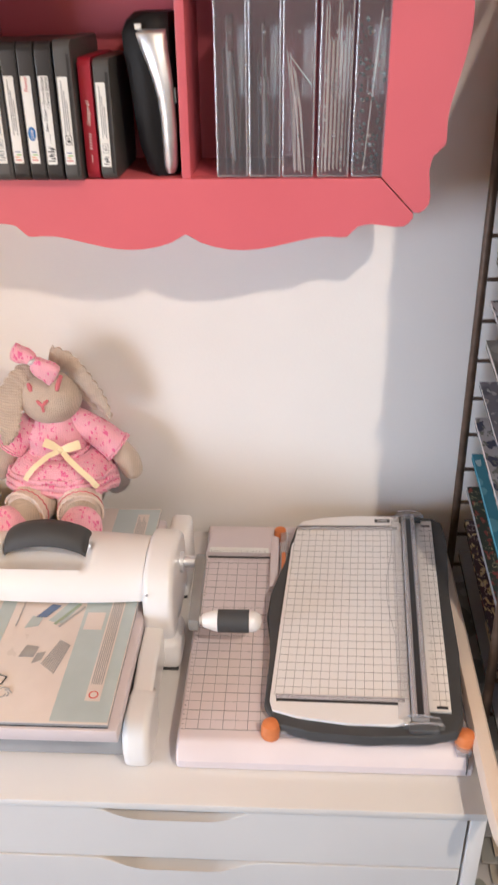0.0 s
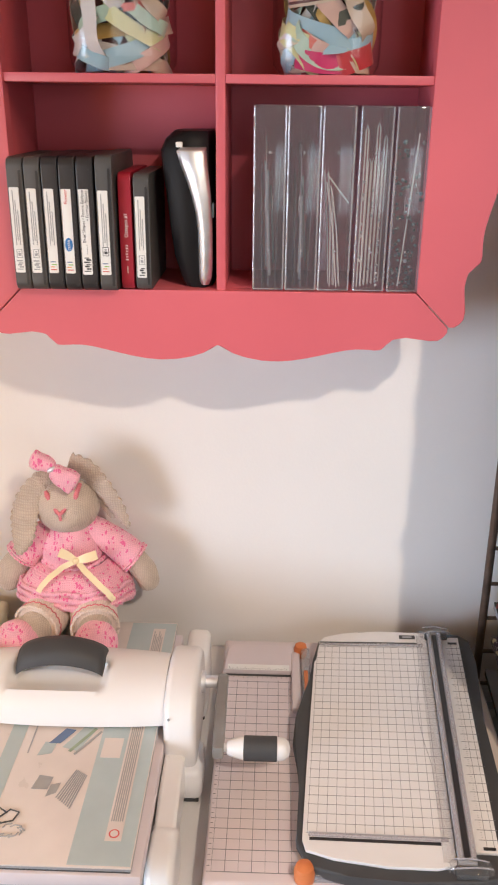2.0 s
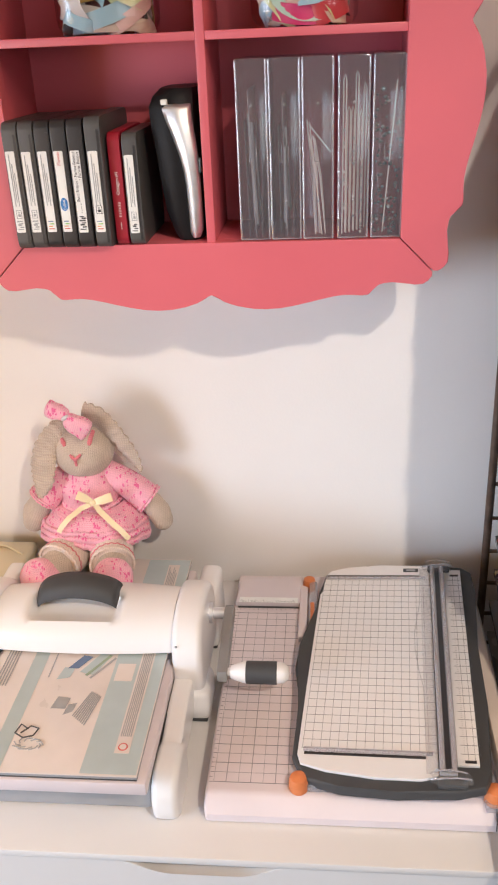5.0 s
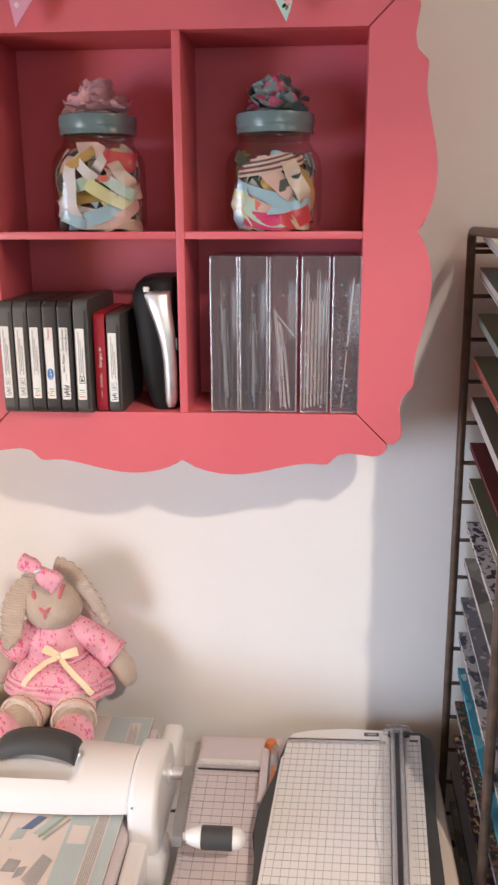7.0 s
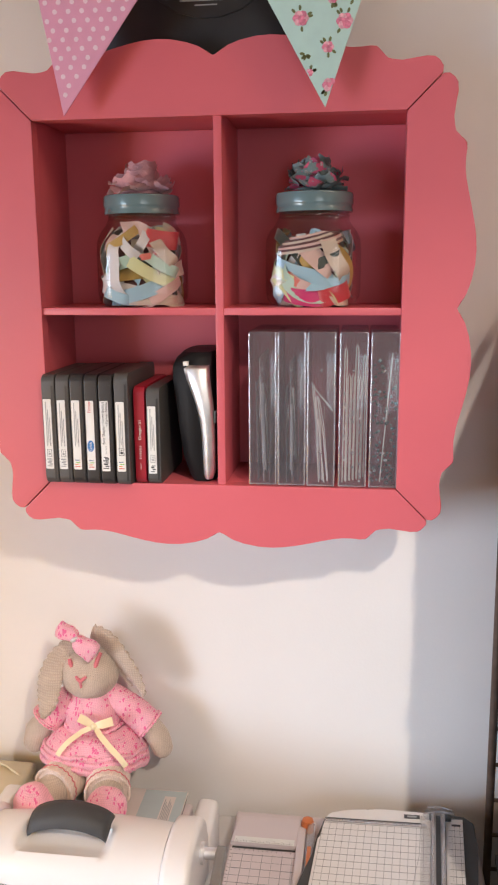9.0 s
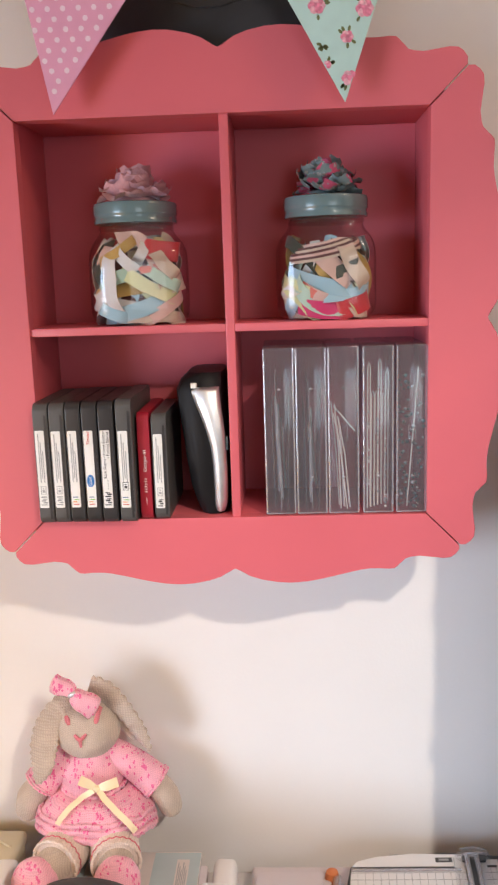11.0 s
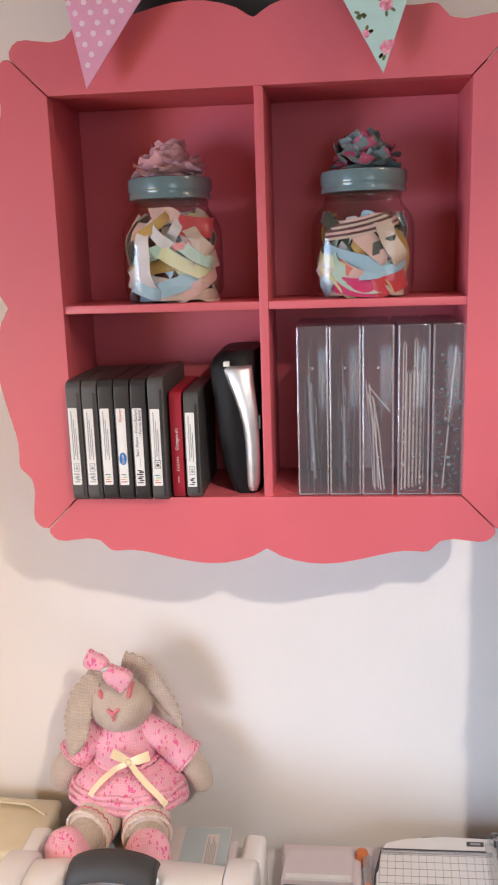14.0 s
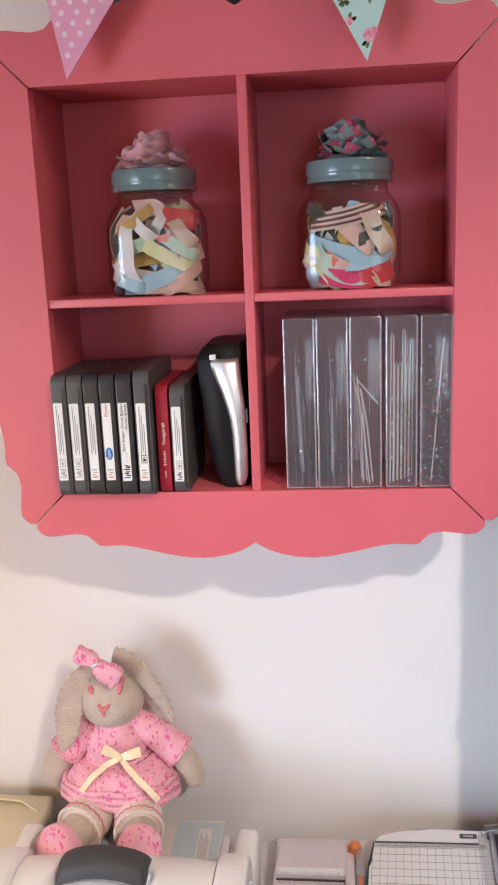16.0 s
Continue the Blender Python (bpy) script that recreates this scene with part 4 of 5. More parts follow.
    arm = prism([(-0.2945, 0.7200), (-0.2960, 0.7275), (-0.2940, 0.7335), (-0.2860, 0.7350), (-0.2040, 0.7530), (-0.1960, 0.7510), (-0.1925, 0.7440), (-0.1960, 0.7370), (-0.2860, 0.7190)], 0.0115, "x", 0.0030, 0.002)
    add("crank_arm", arm, material("satin_steel", (0.27, 0.265, 0.26), 0.4, metal=0.25, vary=0.1, scale=60, bump=0.1, fine=900), "flat steel crank arm")
    knob = add("crank_handle", join(None, lathe([(0.0, 0), (0.0045, 0.0), (0.0045, 0.006), (0.0070, 0.0065), (0.0095, 0.013), (0.0115, 0.020), (0.0118, 0.0225), (0.0118, 0.061), (0.0108, 0.066), (0.0070, 0.0705), (0.0, 0.072)], 24), pose(0.0115, -0.2860, 0.7275, 0, 90, 0)), WHITE_PLASTIC, "white crank handle with dark rubber grip")
    sleeve = part("grip_sleeve", join(None, lathe([(0.0118, 0.0), (0.0127, 0.0006), (0.0127, 0.034), (0.0118, 0.0346)], 24), pose(0.0350, -0.2860, 0.7275, 0, 90, 0)), CHARCOAL, knob)
    return t


die_cutting_machine()

# the stack of cutting pads and the printed folder on the bed
pads = thing("cutting_pad", (-0.153, -0.264, 0.7246), "stack of clear and dark cutting pads on the bed", "cutting pad")
part("lower_pad", box(-0.0955, 0.0955, -0.176, 0.188, 0.0, 0.0036, 0.0006), CHARCOAL, pads)
part("upper_pad", box(-0.0965, 0.0965, -0.178, 0.190, 0.0040, 0.0068, 0.0006), GREY_PLASTIC, pads)
sheet = thing("printed_card", (-0.153, -0.264, 0.7316), "white and pale teal printed instruction card", "printed card")
part("card", box(-0.0965, 0.0965, -0.178, 0.190, 0.0, 0.0014, 0.0004), CARD, sheet)


def printed(name, pts, mat, z=0.0015, label=""):
    part(name, prism(pts, 0.0002, "z", z), mat, sheet, label)


def quad(x0, x1, y0, y1):
    return [(x0, y0), (x1, y0), (x1, y1), (x0, y1)]


printed("teal_band", quad(0.040, 0.0955, -0.176, 0.188), TEAL_PRINT)
printed("teal_band", quad(-0.056, -0.040, -0.176, 0.188), TEAL_PRINT)
printed("text_panel", quad(0.068, 0.083, -0.150, 0.176), CARD, 0.0018)
for k in range(6):
    printed("print_line", quad(0.0700 + 0.0020 * k, 0.0711 + 0.0020 * k, -0.128, 0.170 - 0.006 * (k % 3)), PALE_INK, 0.0021)
printed("warning_mark", [(0.0755 + 0.0050 * math.cos(a * 0.5236), -0.142 + 0.0050 * math.sin(a * 0.5236)) for a in range(12)], RED_INK, 0.0021, "small red round warning mark")
printed("warning_mark", [(0.0755 + 0.0036 * math.cos(a * 0.5236), -0.142 + 0.0036 * math.sin(a * 0.5236)) for a in range(12)], CARD, 0.0023)
printed("text_panel", [(0.044, -0.048), (0.064, -0.048), (0.064, -0.020), (0.044, -0.020)], CARD, 0.0018)
printed("picture", [(0.003, -0.035), (0.020, -0.040), (0.034, -0.006), (0.020, -0.004)], TEAL_PRINT, 0.0018)
printed("picture", [(-0.012, -0.030), (0.000, -0.030), (0.012, -0.010), (0.001, -0.008)], SLATE_INK, 0.0021, "blue printed square")
printed("picture", [(0.010, -0.040), (0.013, -0.042), (0.034, -0.008), (0.031, -0.006)], MOSS_INK, 0.0021)
printed("picture", [(0.016, -0.044), (0.018, -0.046), (0.040, -0.012), (0.038, -0.010)], PALE_INK, 0.0021)
printed("picture", [(-0.020, -0.048), (-0.006, -0.044), (-0.004, -0.030), (-0.016, -0.028)], TEAL_PRINT, 0.0018)
printed("picture", [(-0.014, -0.092), (0.002, -0.092), (0.004, -0.076), (-0.010, -0.074)], PALE_INK, 0.0018)
printed("picture", [(0.002, -0.101), (0.011, -0.096), (0.013, -0.083), (0.004, -0.086)], PALE_INK, 0.0018)
for k in range(8):
    printed("print_line", [(0.012 + 0.0022 * k, -0.102 - 0.0018 * k), (0.0134 + 0.0022 * k, -0.102 - 0.0018 * k), (0.0254 + 0.0016 * k, -0.0655 - 0.001 * k), (0.0240 + 0.0016 * k, -0.0655 - 0.001 * k)], PALE_INK, 0.0018)
loop = [(-0.034, -0.128), (-0.026, -0.118), (-0.017, -0.121), (-0.020, -0.131), (-0.030, -0.134), (-0.040, -0.128), (-0.037, -0.116), (-0.028, -0.122)]
part("cut_shape", tube([(a, b, 0.0022) for a, b in loop], 0.0008, 6), INK, sheet, "black looped printed shape")
for k in range(9):
    a = k * 0.7
    part("cut_shape", tube([(-0.022 + 0.016 * math.cos(a), -0.142 + 0.008 * math.sin(a), 0.0020), (-0.021 + 0.013 * math.cos(a + 0.5), -0.142 + 0.007 * math.sin(a + 0.5), 0.0022), (-0.020 + 0.010 * math.cos(a + 0.9), -0.142 + 0.004 * math.sin(a + 0.9), 0.0020)], 0.0007, 5), PALE_INK, sheet)
for k in range(5):
    printed("print_line", quad(-0.088 + 0.0032 * k, -0.0865 + 0.0032 * k, -0.06, 0.02 - 0.004 * (k % 2)), PALE_INK, 0.0018)
printed("print_line", quad(-0.031, -0.0295, -0.045, 0.0), PALE_INK, 0.0018)
part("disc", join(None, lathe([(0.0, 0.0014), (0.016, 0.0014), (0.017, 0.0022), (0.0, 0.0026)], 24), pose(-0.092, -0.115, 0.0)), DIE_GREY, sheet, "dark round printed disc")


# guillotine cutter
def guillotine():
    t = thing("guillotine_cutter", (0.15, -0.22, COUNTER), "pinkish white guillotine cutter with grid board", "paper cutter")
    ti = t.matrix_world.inverted()

    def add(name, bm, mat, label="", parent=None):
        ob = part(name, bm, mat, parent or t, label)
        if parent is None:
            ob.matrix_local = ti
        return ob

    z = COUNTER
    out = [(-0.4205, z + 0.002), (-0.4215, z + 0.012), (-0.4170, z + 0.0175), (-0.4090, z + 0.0250), (-0.4020, z + 0.0275), (-0.0300, z + 0.0275), (-0.0260, z + 0.024), (-0.0260, z + 0.002)]
    board = add("board", prism(out, 0.296, "x", 0.001, 0.004, 3), CREAM_PLASTIC)
    for k, x in enumerate((0.02, 0.27)):
        for y in (-0.40, -0.05):
            add("rubber_foot", box(x - 0.008, x + 0.008, y - 0.008, y + 0.008, z, z + 0.0028), CHARCOAL)
    lines = bmesh.new()
    top = z + 0.0276
    for i in range(8):
        x = 0.0085 + 0.0127 * i
        w = 0.00034 if i % 2 else 0.00018
        box(x - w, x + w, -0.394, -0.112, top, top + 0.00015, bm=lines)
    for j in range(23):
        y = -0.394 + 0.0127 * j
        w = 0.00038 if j % 2 == 0 else 0.00018
        box(0.0085, 0.0985, y - w, y + w, top, top + 0.00018, bm=lines)
    part("grid_print", lines, GRID_INK, board, "dark printed measuring grid")
    fine = bmesh.new()
    for j in range(46):
        y = -0.394 + 0.00635 * j
        box(0.0040, 0.0066 if j % 2 else 0.0082, y - 0.0002, y + 0.0002, top, top + 0.00015, bm=fine)
    for i in range(15):
        box(0.010 + 0.006 * i, 0.0104 + 0.006 * i, -0.108, -0.105 if i % 2 else -0.103, z + 0.0282, z + 0.0284, bm=fine)
    part("ruler_marks", fine, INK, board, "fine printed ruler marks")
    add("rear_fence", prism([(0.003, -0.100), (0.092, -0.100), (0.092, -0.050), (0.088, -0.047), (0.020, -0.047), (0.012, -0.049), (0.007, -0.055)], 0.0080, "z", z + 0.0265, 0.0018), CREAM_PLASTIC)
    ruler = add("rear_ruler", box(0.008, 0.086, -0.1010, -0.0900, z + 0.0346, z + 0.0352, 0.0002), LABEL, "white printed ruler strip")
    ticks = bmesh.new()
    for i in range(37):
        box(0.010 + 0.002 * i, 0.01035 + 0.002 * i, -0.1005, -0.0960 if i % 5 == 0 else -0.0980, z + 0.0353, z + 0.0354, bm=ticks)
    part("ruler_marks", ticks, INK, ruler)
    ruler.children[0].matrix_local = Matrix()
    add("fence_slot", box(0.006, 0.088, -0.1035, -0.1008, z + 0.0276, z + 0.0284), INK)
    add("side_fence", box(0.0885, 0.1000, -0.172, -0.062, z + 0.0268, z + 0.0360, 0.002), CREAM_PLASTIC)
    rail_ob = add("clear_guard", box(0.1015, 0.1120, -0.395, -0.062, z + 0.0276, z + 0.0420, 0.001), CLEAR_RIM, "clear plastic paper guard")
    add("clear_guard", box(0.094, 0.292, -0.4030, -0.3800, z + 0.0276, z + 0.0370, 0.001), CLEAR_RIM, "clear plastic paper guard")
    add("guide_strip", box(0.1035, 0.1085, -0.300, -0.110, z + 0.0421, z + 0.0436, 0.0005), ORANGE, "orange guide strip")
    for x, y, r in ((0.0960, -0.3985, 0.0098), (0.2885, -0.4050, 0.0098), (0.1010, -0.0580, 0.0085)):
        add("end_cap", join(None, lathe([(0.0, 0.0), (r * 0.92, 0.0), (r, 0.0015), (r, 0.012), (r * 0.85, 0.0165), (r * 0.4, 0.0185), (0.0, 0.0190)], 20), pose(x, y, z + 0.0268)), ORANGE, "orange rubber end cap")
    add("end_block", box(0.2790, 0.2930, -0.4170, -0.4040, z + 0.0240, z + 0.0330, 0.001), CLEAR_RIM, "clear plastic end block")
    add("end_slit", box(0.2890, 0.2898, -0.4222, -0.404, z + 0.005, z + 0.0255), INK, "dark slit at the board's end")
    # the long cutting arm along the edge
    path = ((-0.045, 0.3090, 0.0180, 0.0385), (-0.14, 0.3087, 0.0185, 0.0385), (-0.25, 0.3067, 0.0185, 0.0380), (-0.36, 0.3042, 0.0180, 0.0375), (-0.43, 0.3030, 0.0180, 0.0370), (-0.49, 0.3028, 0.0190, 0.0360), (-0.508, 0.3030, 0.0178, 0.0355), (-0.517, 0.3031, 0.0140, 0.0350), (-0.522, 0.3032, 0.0070, 0.0345))
    rings = []
    for y, x, w, h in path:
        rings.append([(x + w * 0.5 * a, y, z + h + 0.0085 * b) for a, b in ((-1, -0.6), (-1, 0.5), (-0.7, 0.95), (0, 1.05), (0.7, 0.95), (1, 0.5), (1, -0.6), (0.6, -1), (-0.6, -1))])
    add("cutting_arm", loft(rings), IVORY, "long ivory plastic cutting arm")
    add("arm_pivot", box(0.2965, 0.3080, -0.060, -0.030, z + 0.006, z + 0.030, 0.002), CREAM_PLASTIC)
    return t


guillotine()


RAIL_GREY = material("mid_grey_plastic", (0.36, 0.35, 0.36), 0.4, vary=0.1, scale=25)


def rotary_trimmer():
    """The board lies askew on the guillotine, its far side raised."""
    t = thing("paper_trimmer", (0.0925, -0.3935, COUNTER + 0.0445), "white and charcoal paper trimmer lying on the cutter", "paper trimmer")
    t.matrix_world = pose(0.0925, -0.3935, COUNTER + 0.0435, 1.0, -4.0, -4.6)
    base = [(-0.006, 0.022), (0.010, -0.006), (0.045, -0.0135), (0.100, -0.0165), (0.160, -0.014), (0.186, -0.006), (0.193, 0.010), (0.197, 0.100), (0.194, 0.200), (0.199, 0.300), (0.196, 0.3450), (0.184, 0.357), (0.150, 0.361), (0.060, 0.359), (0.020, 0.3515), (0.004, 0.338), (-0.001, 0.300), (-0.003, 0.265), (-0.010, 0.232), (-0.0165, 0.195), (-0.0175, 0.155), (-0.010, 0.118), (-0.007, 0.090)]
    part("base", prism(base, 0.0125, "z", -0.0128, 0.003, 2), CHARCOAL, t, "dark charcoal moulded base")
    board = [(0.0, 0.022), (0.004, 0.010), (0.030, 0.002), (0.080, -0.004), (0.125, -0.004), (0.142, 0.001), (0.1425, 0.354), (0.080, 0.3555), (0.035, 0.3505), (0.012, 0.3420), (0.006, 0.331), (0.0045, 0.296), (0.0010, 0.290), (0.0, 0.120)]
    top = part("board", prism(board, 0.0035, "z", 0.0, 0.0008), WHITE_PLASTIC, t)
    lines, z = bmesh.new(), 0.0036
    for i in range(16):
        x = 0.0045 + 0.0092 * i
        box(x - 0.0002, x + 0.0002, 0.030, 0.322, z, z + 0.00014, bm=lines)
    for j in range(26):
        y = 0.030 + 0.01168 * j
        box(0.0035, 0.1425, y - 0.00022, y + 0.00022, z, z + 0.00018, bm=lines)
    part("grid_print", lines, GRID_INK, top, "fine dark printed grid")
    for y in (0.0215, 0.3285):
        part("paper_slot", box(0.007, 0.130, y, y + 0.0032, 0.0035, 0.0042), BLACK, top)
        part("paper_lip", box(0.006, 0.137, y - 0.0050 if y > 0.1 else y + 0.0038, y - 0.0008 if y > 0.1 else y + 0.0085, 0.0035, 0.0058, 0.0008), CLEAR_RIM, top)
    seal = part("maker_plate", box(0.108, 0.128, 0.3400, 0.3475, 0.0034, 0.0040), INK, top, "small black maker plate")
    part("plate_mark", box(0.112, 0.124, 0.3420, 0.3455, 0.0040, 0.0042), PALE_INK, seal)
    marks = bmesh.new()
    for j in range(100):
        y = 0.030 + 0.00292 * j
        box(0.1365, 0.1405 if j % 4 == 0 else 0.1385, y - 0.00015, y + 0.00015, 0.0061, 0.0062, bm=marks)
        box(0.1675, 0.1705 if j % 4 == 0 else 0.1690, y - 0.00015, y + 0.00015, 0.0037, 0.0038, bm=marks)
    for i in range(45):
        x = 0.006 + 0.0029 * i
        box(x - 0.00015, x + 0.00015, 0.3225, 0.3255 if i % 4 == 0 else 0.3245, 0.0036, 0.0037, bm=marks)
        box(x - 0.00015, x + 0.00015, 0.0290, 0.0270 if i % 4 else 0.0260, 0.0036, 0.0037, bm=marks)
    part("ruler_marks", marks, PALE_INK, top)
    # cutting rail
    rail_ob = part("cutting_rail", box(0.1430, 0.1600, 0.000, 0.352, 0.0, 0.0085, 0.0015), RAIL_GREY, t, "grey plastic cutting rail")
    part("rail_groove", box(0.1486, 0.1542, 0.004, 0.342, 0.0086, 0.0092), BLACK, rail_ob, "black cutting groove")
    part("rail_edge", box(0.1433, 0.1470, 0.002, 0.344, 0.0086, 0.0112, 0.0006), CLEAR_RIM, rail_ob)
    part("rail_edge", box(0.1550, 0.1598, 0.002, 0.344, 0.0086, 0.0112, 0.0006), CLEAR_RIM, rail_ob)
    part("clear_ruler", box(0.1300, 0.1428, 0.002, 0.344, 0.0050, 0.0060, 0.0003), RULER_CLEAR, rail_ob, "clear plastic ruler strip")
    curve = [(0.1300, 0.345), (0.1285, 0.27), (0.1250, 0.245), (0.1215, 0.215), (0.1215, 0.185), (0.1250, 0.150), (0.1300, 0.120), (0.1305, 0.06)]
    part("clear_edge", tube([(a, b, 0.0058) for a, b in curve], 0.0003, 6), GREY_PLASTIC, rail_ob, "curved edge of the clear strip")
    # narrow far table
    side = part("side_table", box(0.1605, 0.1820, 0.016, 0.345, 0.0, 0.0035, 0.0008), WHITE_PLASTIC, t)
    lines = bmesh.new()
    for j in range(26):
        y = 0.030 + 0.01168 * j
        box(0.1645, 0.1835, y - 0.00028, y + 0.00028, 0.0036, 0.0038, bm=lines)
    for x in (0.1715, 0.1780):
        box(x - 0.0002, x + 0.0002, 0.020, 0.334, 0.0036, 0.00375, bm=lines)
    part("grid_print", lines, GRID_INK, side)
    for y in (0.0185, 0.3305):
        part("paper_slot", box(0.168, 0.179, y, y + 0.003, 0.0035, 0.0043), BLACK, side)
    # clear blade carriage and end cover, each a few bent clear sheets
    for y0 in (0.345, -0.006):
        cover = part("end_cover", blob((0.1530, y0, 0.0085), (0.0200, 0.0095, 0.0065), seg=24, wobble=0.35), RULER_CLEAR, t, "clear plastic end cover")
        part("cover_block", box(0.1400, 0.1680, y0 - 0.006, y0 + 0.005, 0.0, 0.0065, 0.001), CHARCOAL, cover, "dark plastic block")
        part("cover_ridge", tube([(0.134, y0 - 0.005, 0.012), (0.146, y0 - 0.008, 0.018), (0.160, y0 - 0.007, 0.018), (0.172, y0 - 0.003, 0.012)], 0.0009, 6), CLEAR_RIM, cover)
        part("cover_ridge", tube([(0.138, y0 + 0.003, 0.016), (0.153, y0 + 0.001, 0.0195), (0.169, y0 + 0.002, 0.015)], 0.0008, 6), CLEAR_RIM, cover)
    return t


rotary_trimmer()

# beige box beside the doll
bx = thing("storage_box", (-0.411, -0.072, COUNTER), "beige leatherette box with a carrying strap", "box")
part("box_body", box(-0.12, 0.12, -0.050, 0.050, 0.0, 0.062, 0.008, 3), BEIGE, bx)
part("box_lid", box(-0.1225, 0.1225, -0.0525, 0.0525, 0.058, 0.076, 0.006, 3), BEIGE, bx)
part("strap", strip([(-0.11, 0.030, 0.0745), (-0.04, 0.036, 0.0800), (0.03, 0.037, 0.0830), (0.085, 0.035, 0.0800), (0.112, 0.020, 0.0750), (0.1245, 0.0, 0.050)], 0.008, (0, 1, 0), 0.003), BEIGE, bx)


# ---- knitted doll: one mesh ----
def knitted_doll():
    bm = bmesh.new()
    GREY, PINKY, CREAM, ROSEY, TIE, METAL, EAR = 0, 1, 2, 3, 4, 5, 6

    def glide(points, radii, steps=6):
        """A smooth line through points, with the radii carried along."""
        pts = [Vector(p) for p in points]
        line, rad = [], []
        for i in range(len(pts) - 1):
            p0, p1, p2, p3 = pts[max(i - 1, 0)], pts[i], pts[i + 1], pts[min(i + 2, len(pts) - 1)]
            for k in range(steps + (i == len(pts) - 2)):
                f = k / steps
                line.append(0.5 * (2 * p1 + (p2 - p0) * f + (2 * p0 - 5 * p1 + 4 * p2 - p3) * f * f + (3 * p1 - p0 - 3 * p2 + p3) * f ** 3))
                rad.append(radii[i] * (1 - f) + radii[i + 1] * f)
        return line, rad

    def limb(points, radii, slot, seg=16, flat=1.0):
        out = tube(points, radii, seg, flat)
        for f in out.faces:
            f.material_index = slot
        join(bm, out)

    def stuffed(points, radii, slot, seg=22, first=1.0, last=1.0, flat=1.0):
        """A stuffed limb with rounded ends; first and last say how far each end bulges."""
        line, rad = glide(points, radii)
        a, b = (line[0] - line[1]).normalized(), (line[-1] - line[-2]).normalized()
        head = [(line[0] + a * rad[0] * first * math.sin(u), rad[0] * math.cos(u)) for u in (1.5, 1.2, 0.9, 0.6, 0.3)]
        tail = [(line[-1] + b * rad[-1] * last * math.sin(u), rad[-1] * math.cos(u)) for u in (0.3, 0.6, 0.9, 1.2, 1.5)]
        full = head + list(zip(line, rad)) + tail
        limb([tuple(p) for p, _ in full], [r * (1 + 0.035 * noise.noise(p * 45)) for p, r in full], slot, seg, flat)

    def flap(points, halves, back, edges, slot):
        """A hanging knitted ear: a thick cloth whose border is scalloped on the named sides."""
        line, half = glide(points, halves, 14)
        out, rows = bmesh.new(), []
        for i, p in enumerate(line):
            d = (line[min(i + 1, len(line) - 1)] - line[max(i - 1, 0)]).normalized()
            side = d.cross(Vector((0, -1, 0))).normalized()
            wave = 0.0030 * abs(math.sin(i * 0.62))
            row = []
            for u in (-1, -0.72, -0.35, 0, 0.35, 0.72, 1):
                lip = wave if u in edges else 0
                rib = 0.0007 * math.sin(i * 1.24)
                row.append(out.verts.new(p + side * (half[i] * u + lip * u) + Vector((0, -0.0050 * (1 - u * u) - 0.0035 - rib + back * u, 0))))
            for u in (1, 0.5, 0, -0.5, -1):
                lip = wave if u in edges else 0
                row.append(out.verts.new(p + side * (half[i] * u + lip * u) + Vector((0, 0.0005 - 0.0028 * (1 - u * u) + back * u, 0))))
            rows.append(row)
        n = len(rows[0])
        for a, b in zip(rows, rows[1:]):
            for i in range(n):
                out.faces.new((a[i], a[(i + 1) % n], b[(i + 1) % n], b[i]))
        out.faces.new(rows[0])
        out.faces.new(list(reversed(rows[-1])))
        for f in out.faces:
            f.material_index = slot
        join(bm, out)

    # head with stitched eyes and nose
    blob((-0.1905, -0.055, 0.8905), (0.0392, 0.0365, 0.0378), seg=40, bm=bm, slot=GREY, wobble=0.03)
    blob((-0.1905, -0.074, 0.8830), (0.0260, 0.0185, 0.0210), seg=24, bm=bm, slot=GREY)
    limb([(-0.1975, -0.0905, 0.8990), (-0.1945, -0.0922, 0.8960), (-0.1908, -0.0938, 0.8935), (-0.1870, -0.0922, 0.8965), (-0.1838, -0.0900, 0.8995)], [0.0016, 0.0024, 0.0027, 0.0023, 0.0016], ROSEY, 8)
    limb([(-0.1908, -0.0936, 0.8940), (-0.1903, -0.0932, 0.8850)], [0.0024, 0.0017], ROSEY, 8)
    limb([(-0.2095, -0.0785, 0.9165), (-0.2072, -0.0812, 0.9120), (-0.2050, -0.0835, 0.9075)], [0.0022, 0.0034, 0.0020], ROSEY, 8)
    limb([(-0.1690, -0.0720, 0.9245), (-0.1715, -0.0775, 0.9180), (-0.1732, -0.0815, 0.9115), (-0.1738, -0.0830, 0.9085)], [0.0026, 0.0030, 0.0030, 0.0016], ROSEY, 8)
    # long ears: one hangs over the shoulder, one falls behind the arm
    flap([(-0.2010, -0.060, 0.9330), (-0.2200, -0.066, 0.9210), (-0.2335, -0.072, 0.9000), (-0.2385, -0.078, 0.8780), (-0.2405, -0.083, 0.8570), (-0.2475, -0.086, 0.8390)], [0.0080, 0.0100, 0.0135, 0.0148, 0.0120, 0.0030], 0.004, (1, -1), EAR)
    flap([(-0.1830, -0.060, 0.9470), (-0.1640, -0.062, 0.9390), (-0.1460, -0.060, 0.9150), (-0.1300, -0.056, 0.8860), (-0.1185, -0.052, 0.8590)], [0.0130, 0.0140, 0.0125, 0.0100, 0.0030], 0.006, (1, -1), EAR)
    stuffed([(-0.1700, -0.046, 0.9230), (-0.1520, -0.044, 0.9000), (-0.1370, -0.044, 0.8720)], [0.008, 0.012, 0.007], GREY, 14)
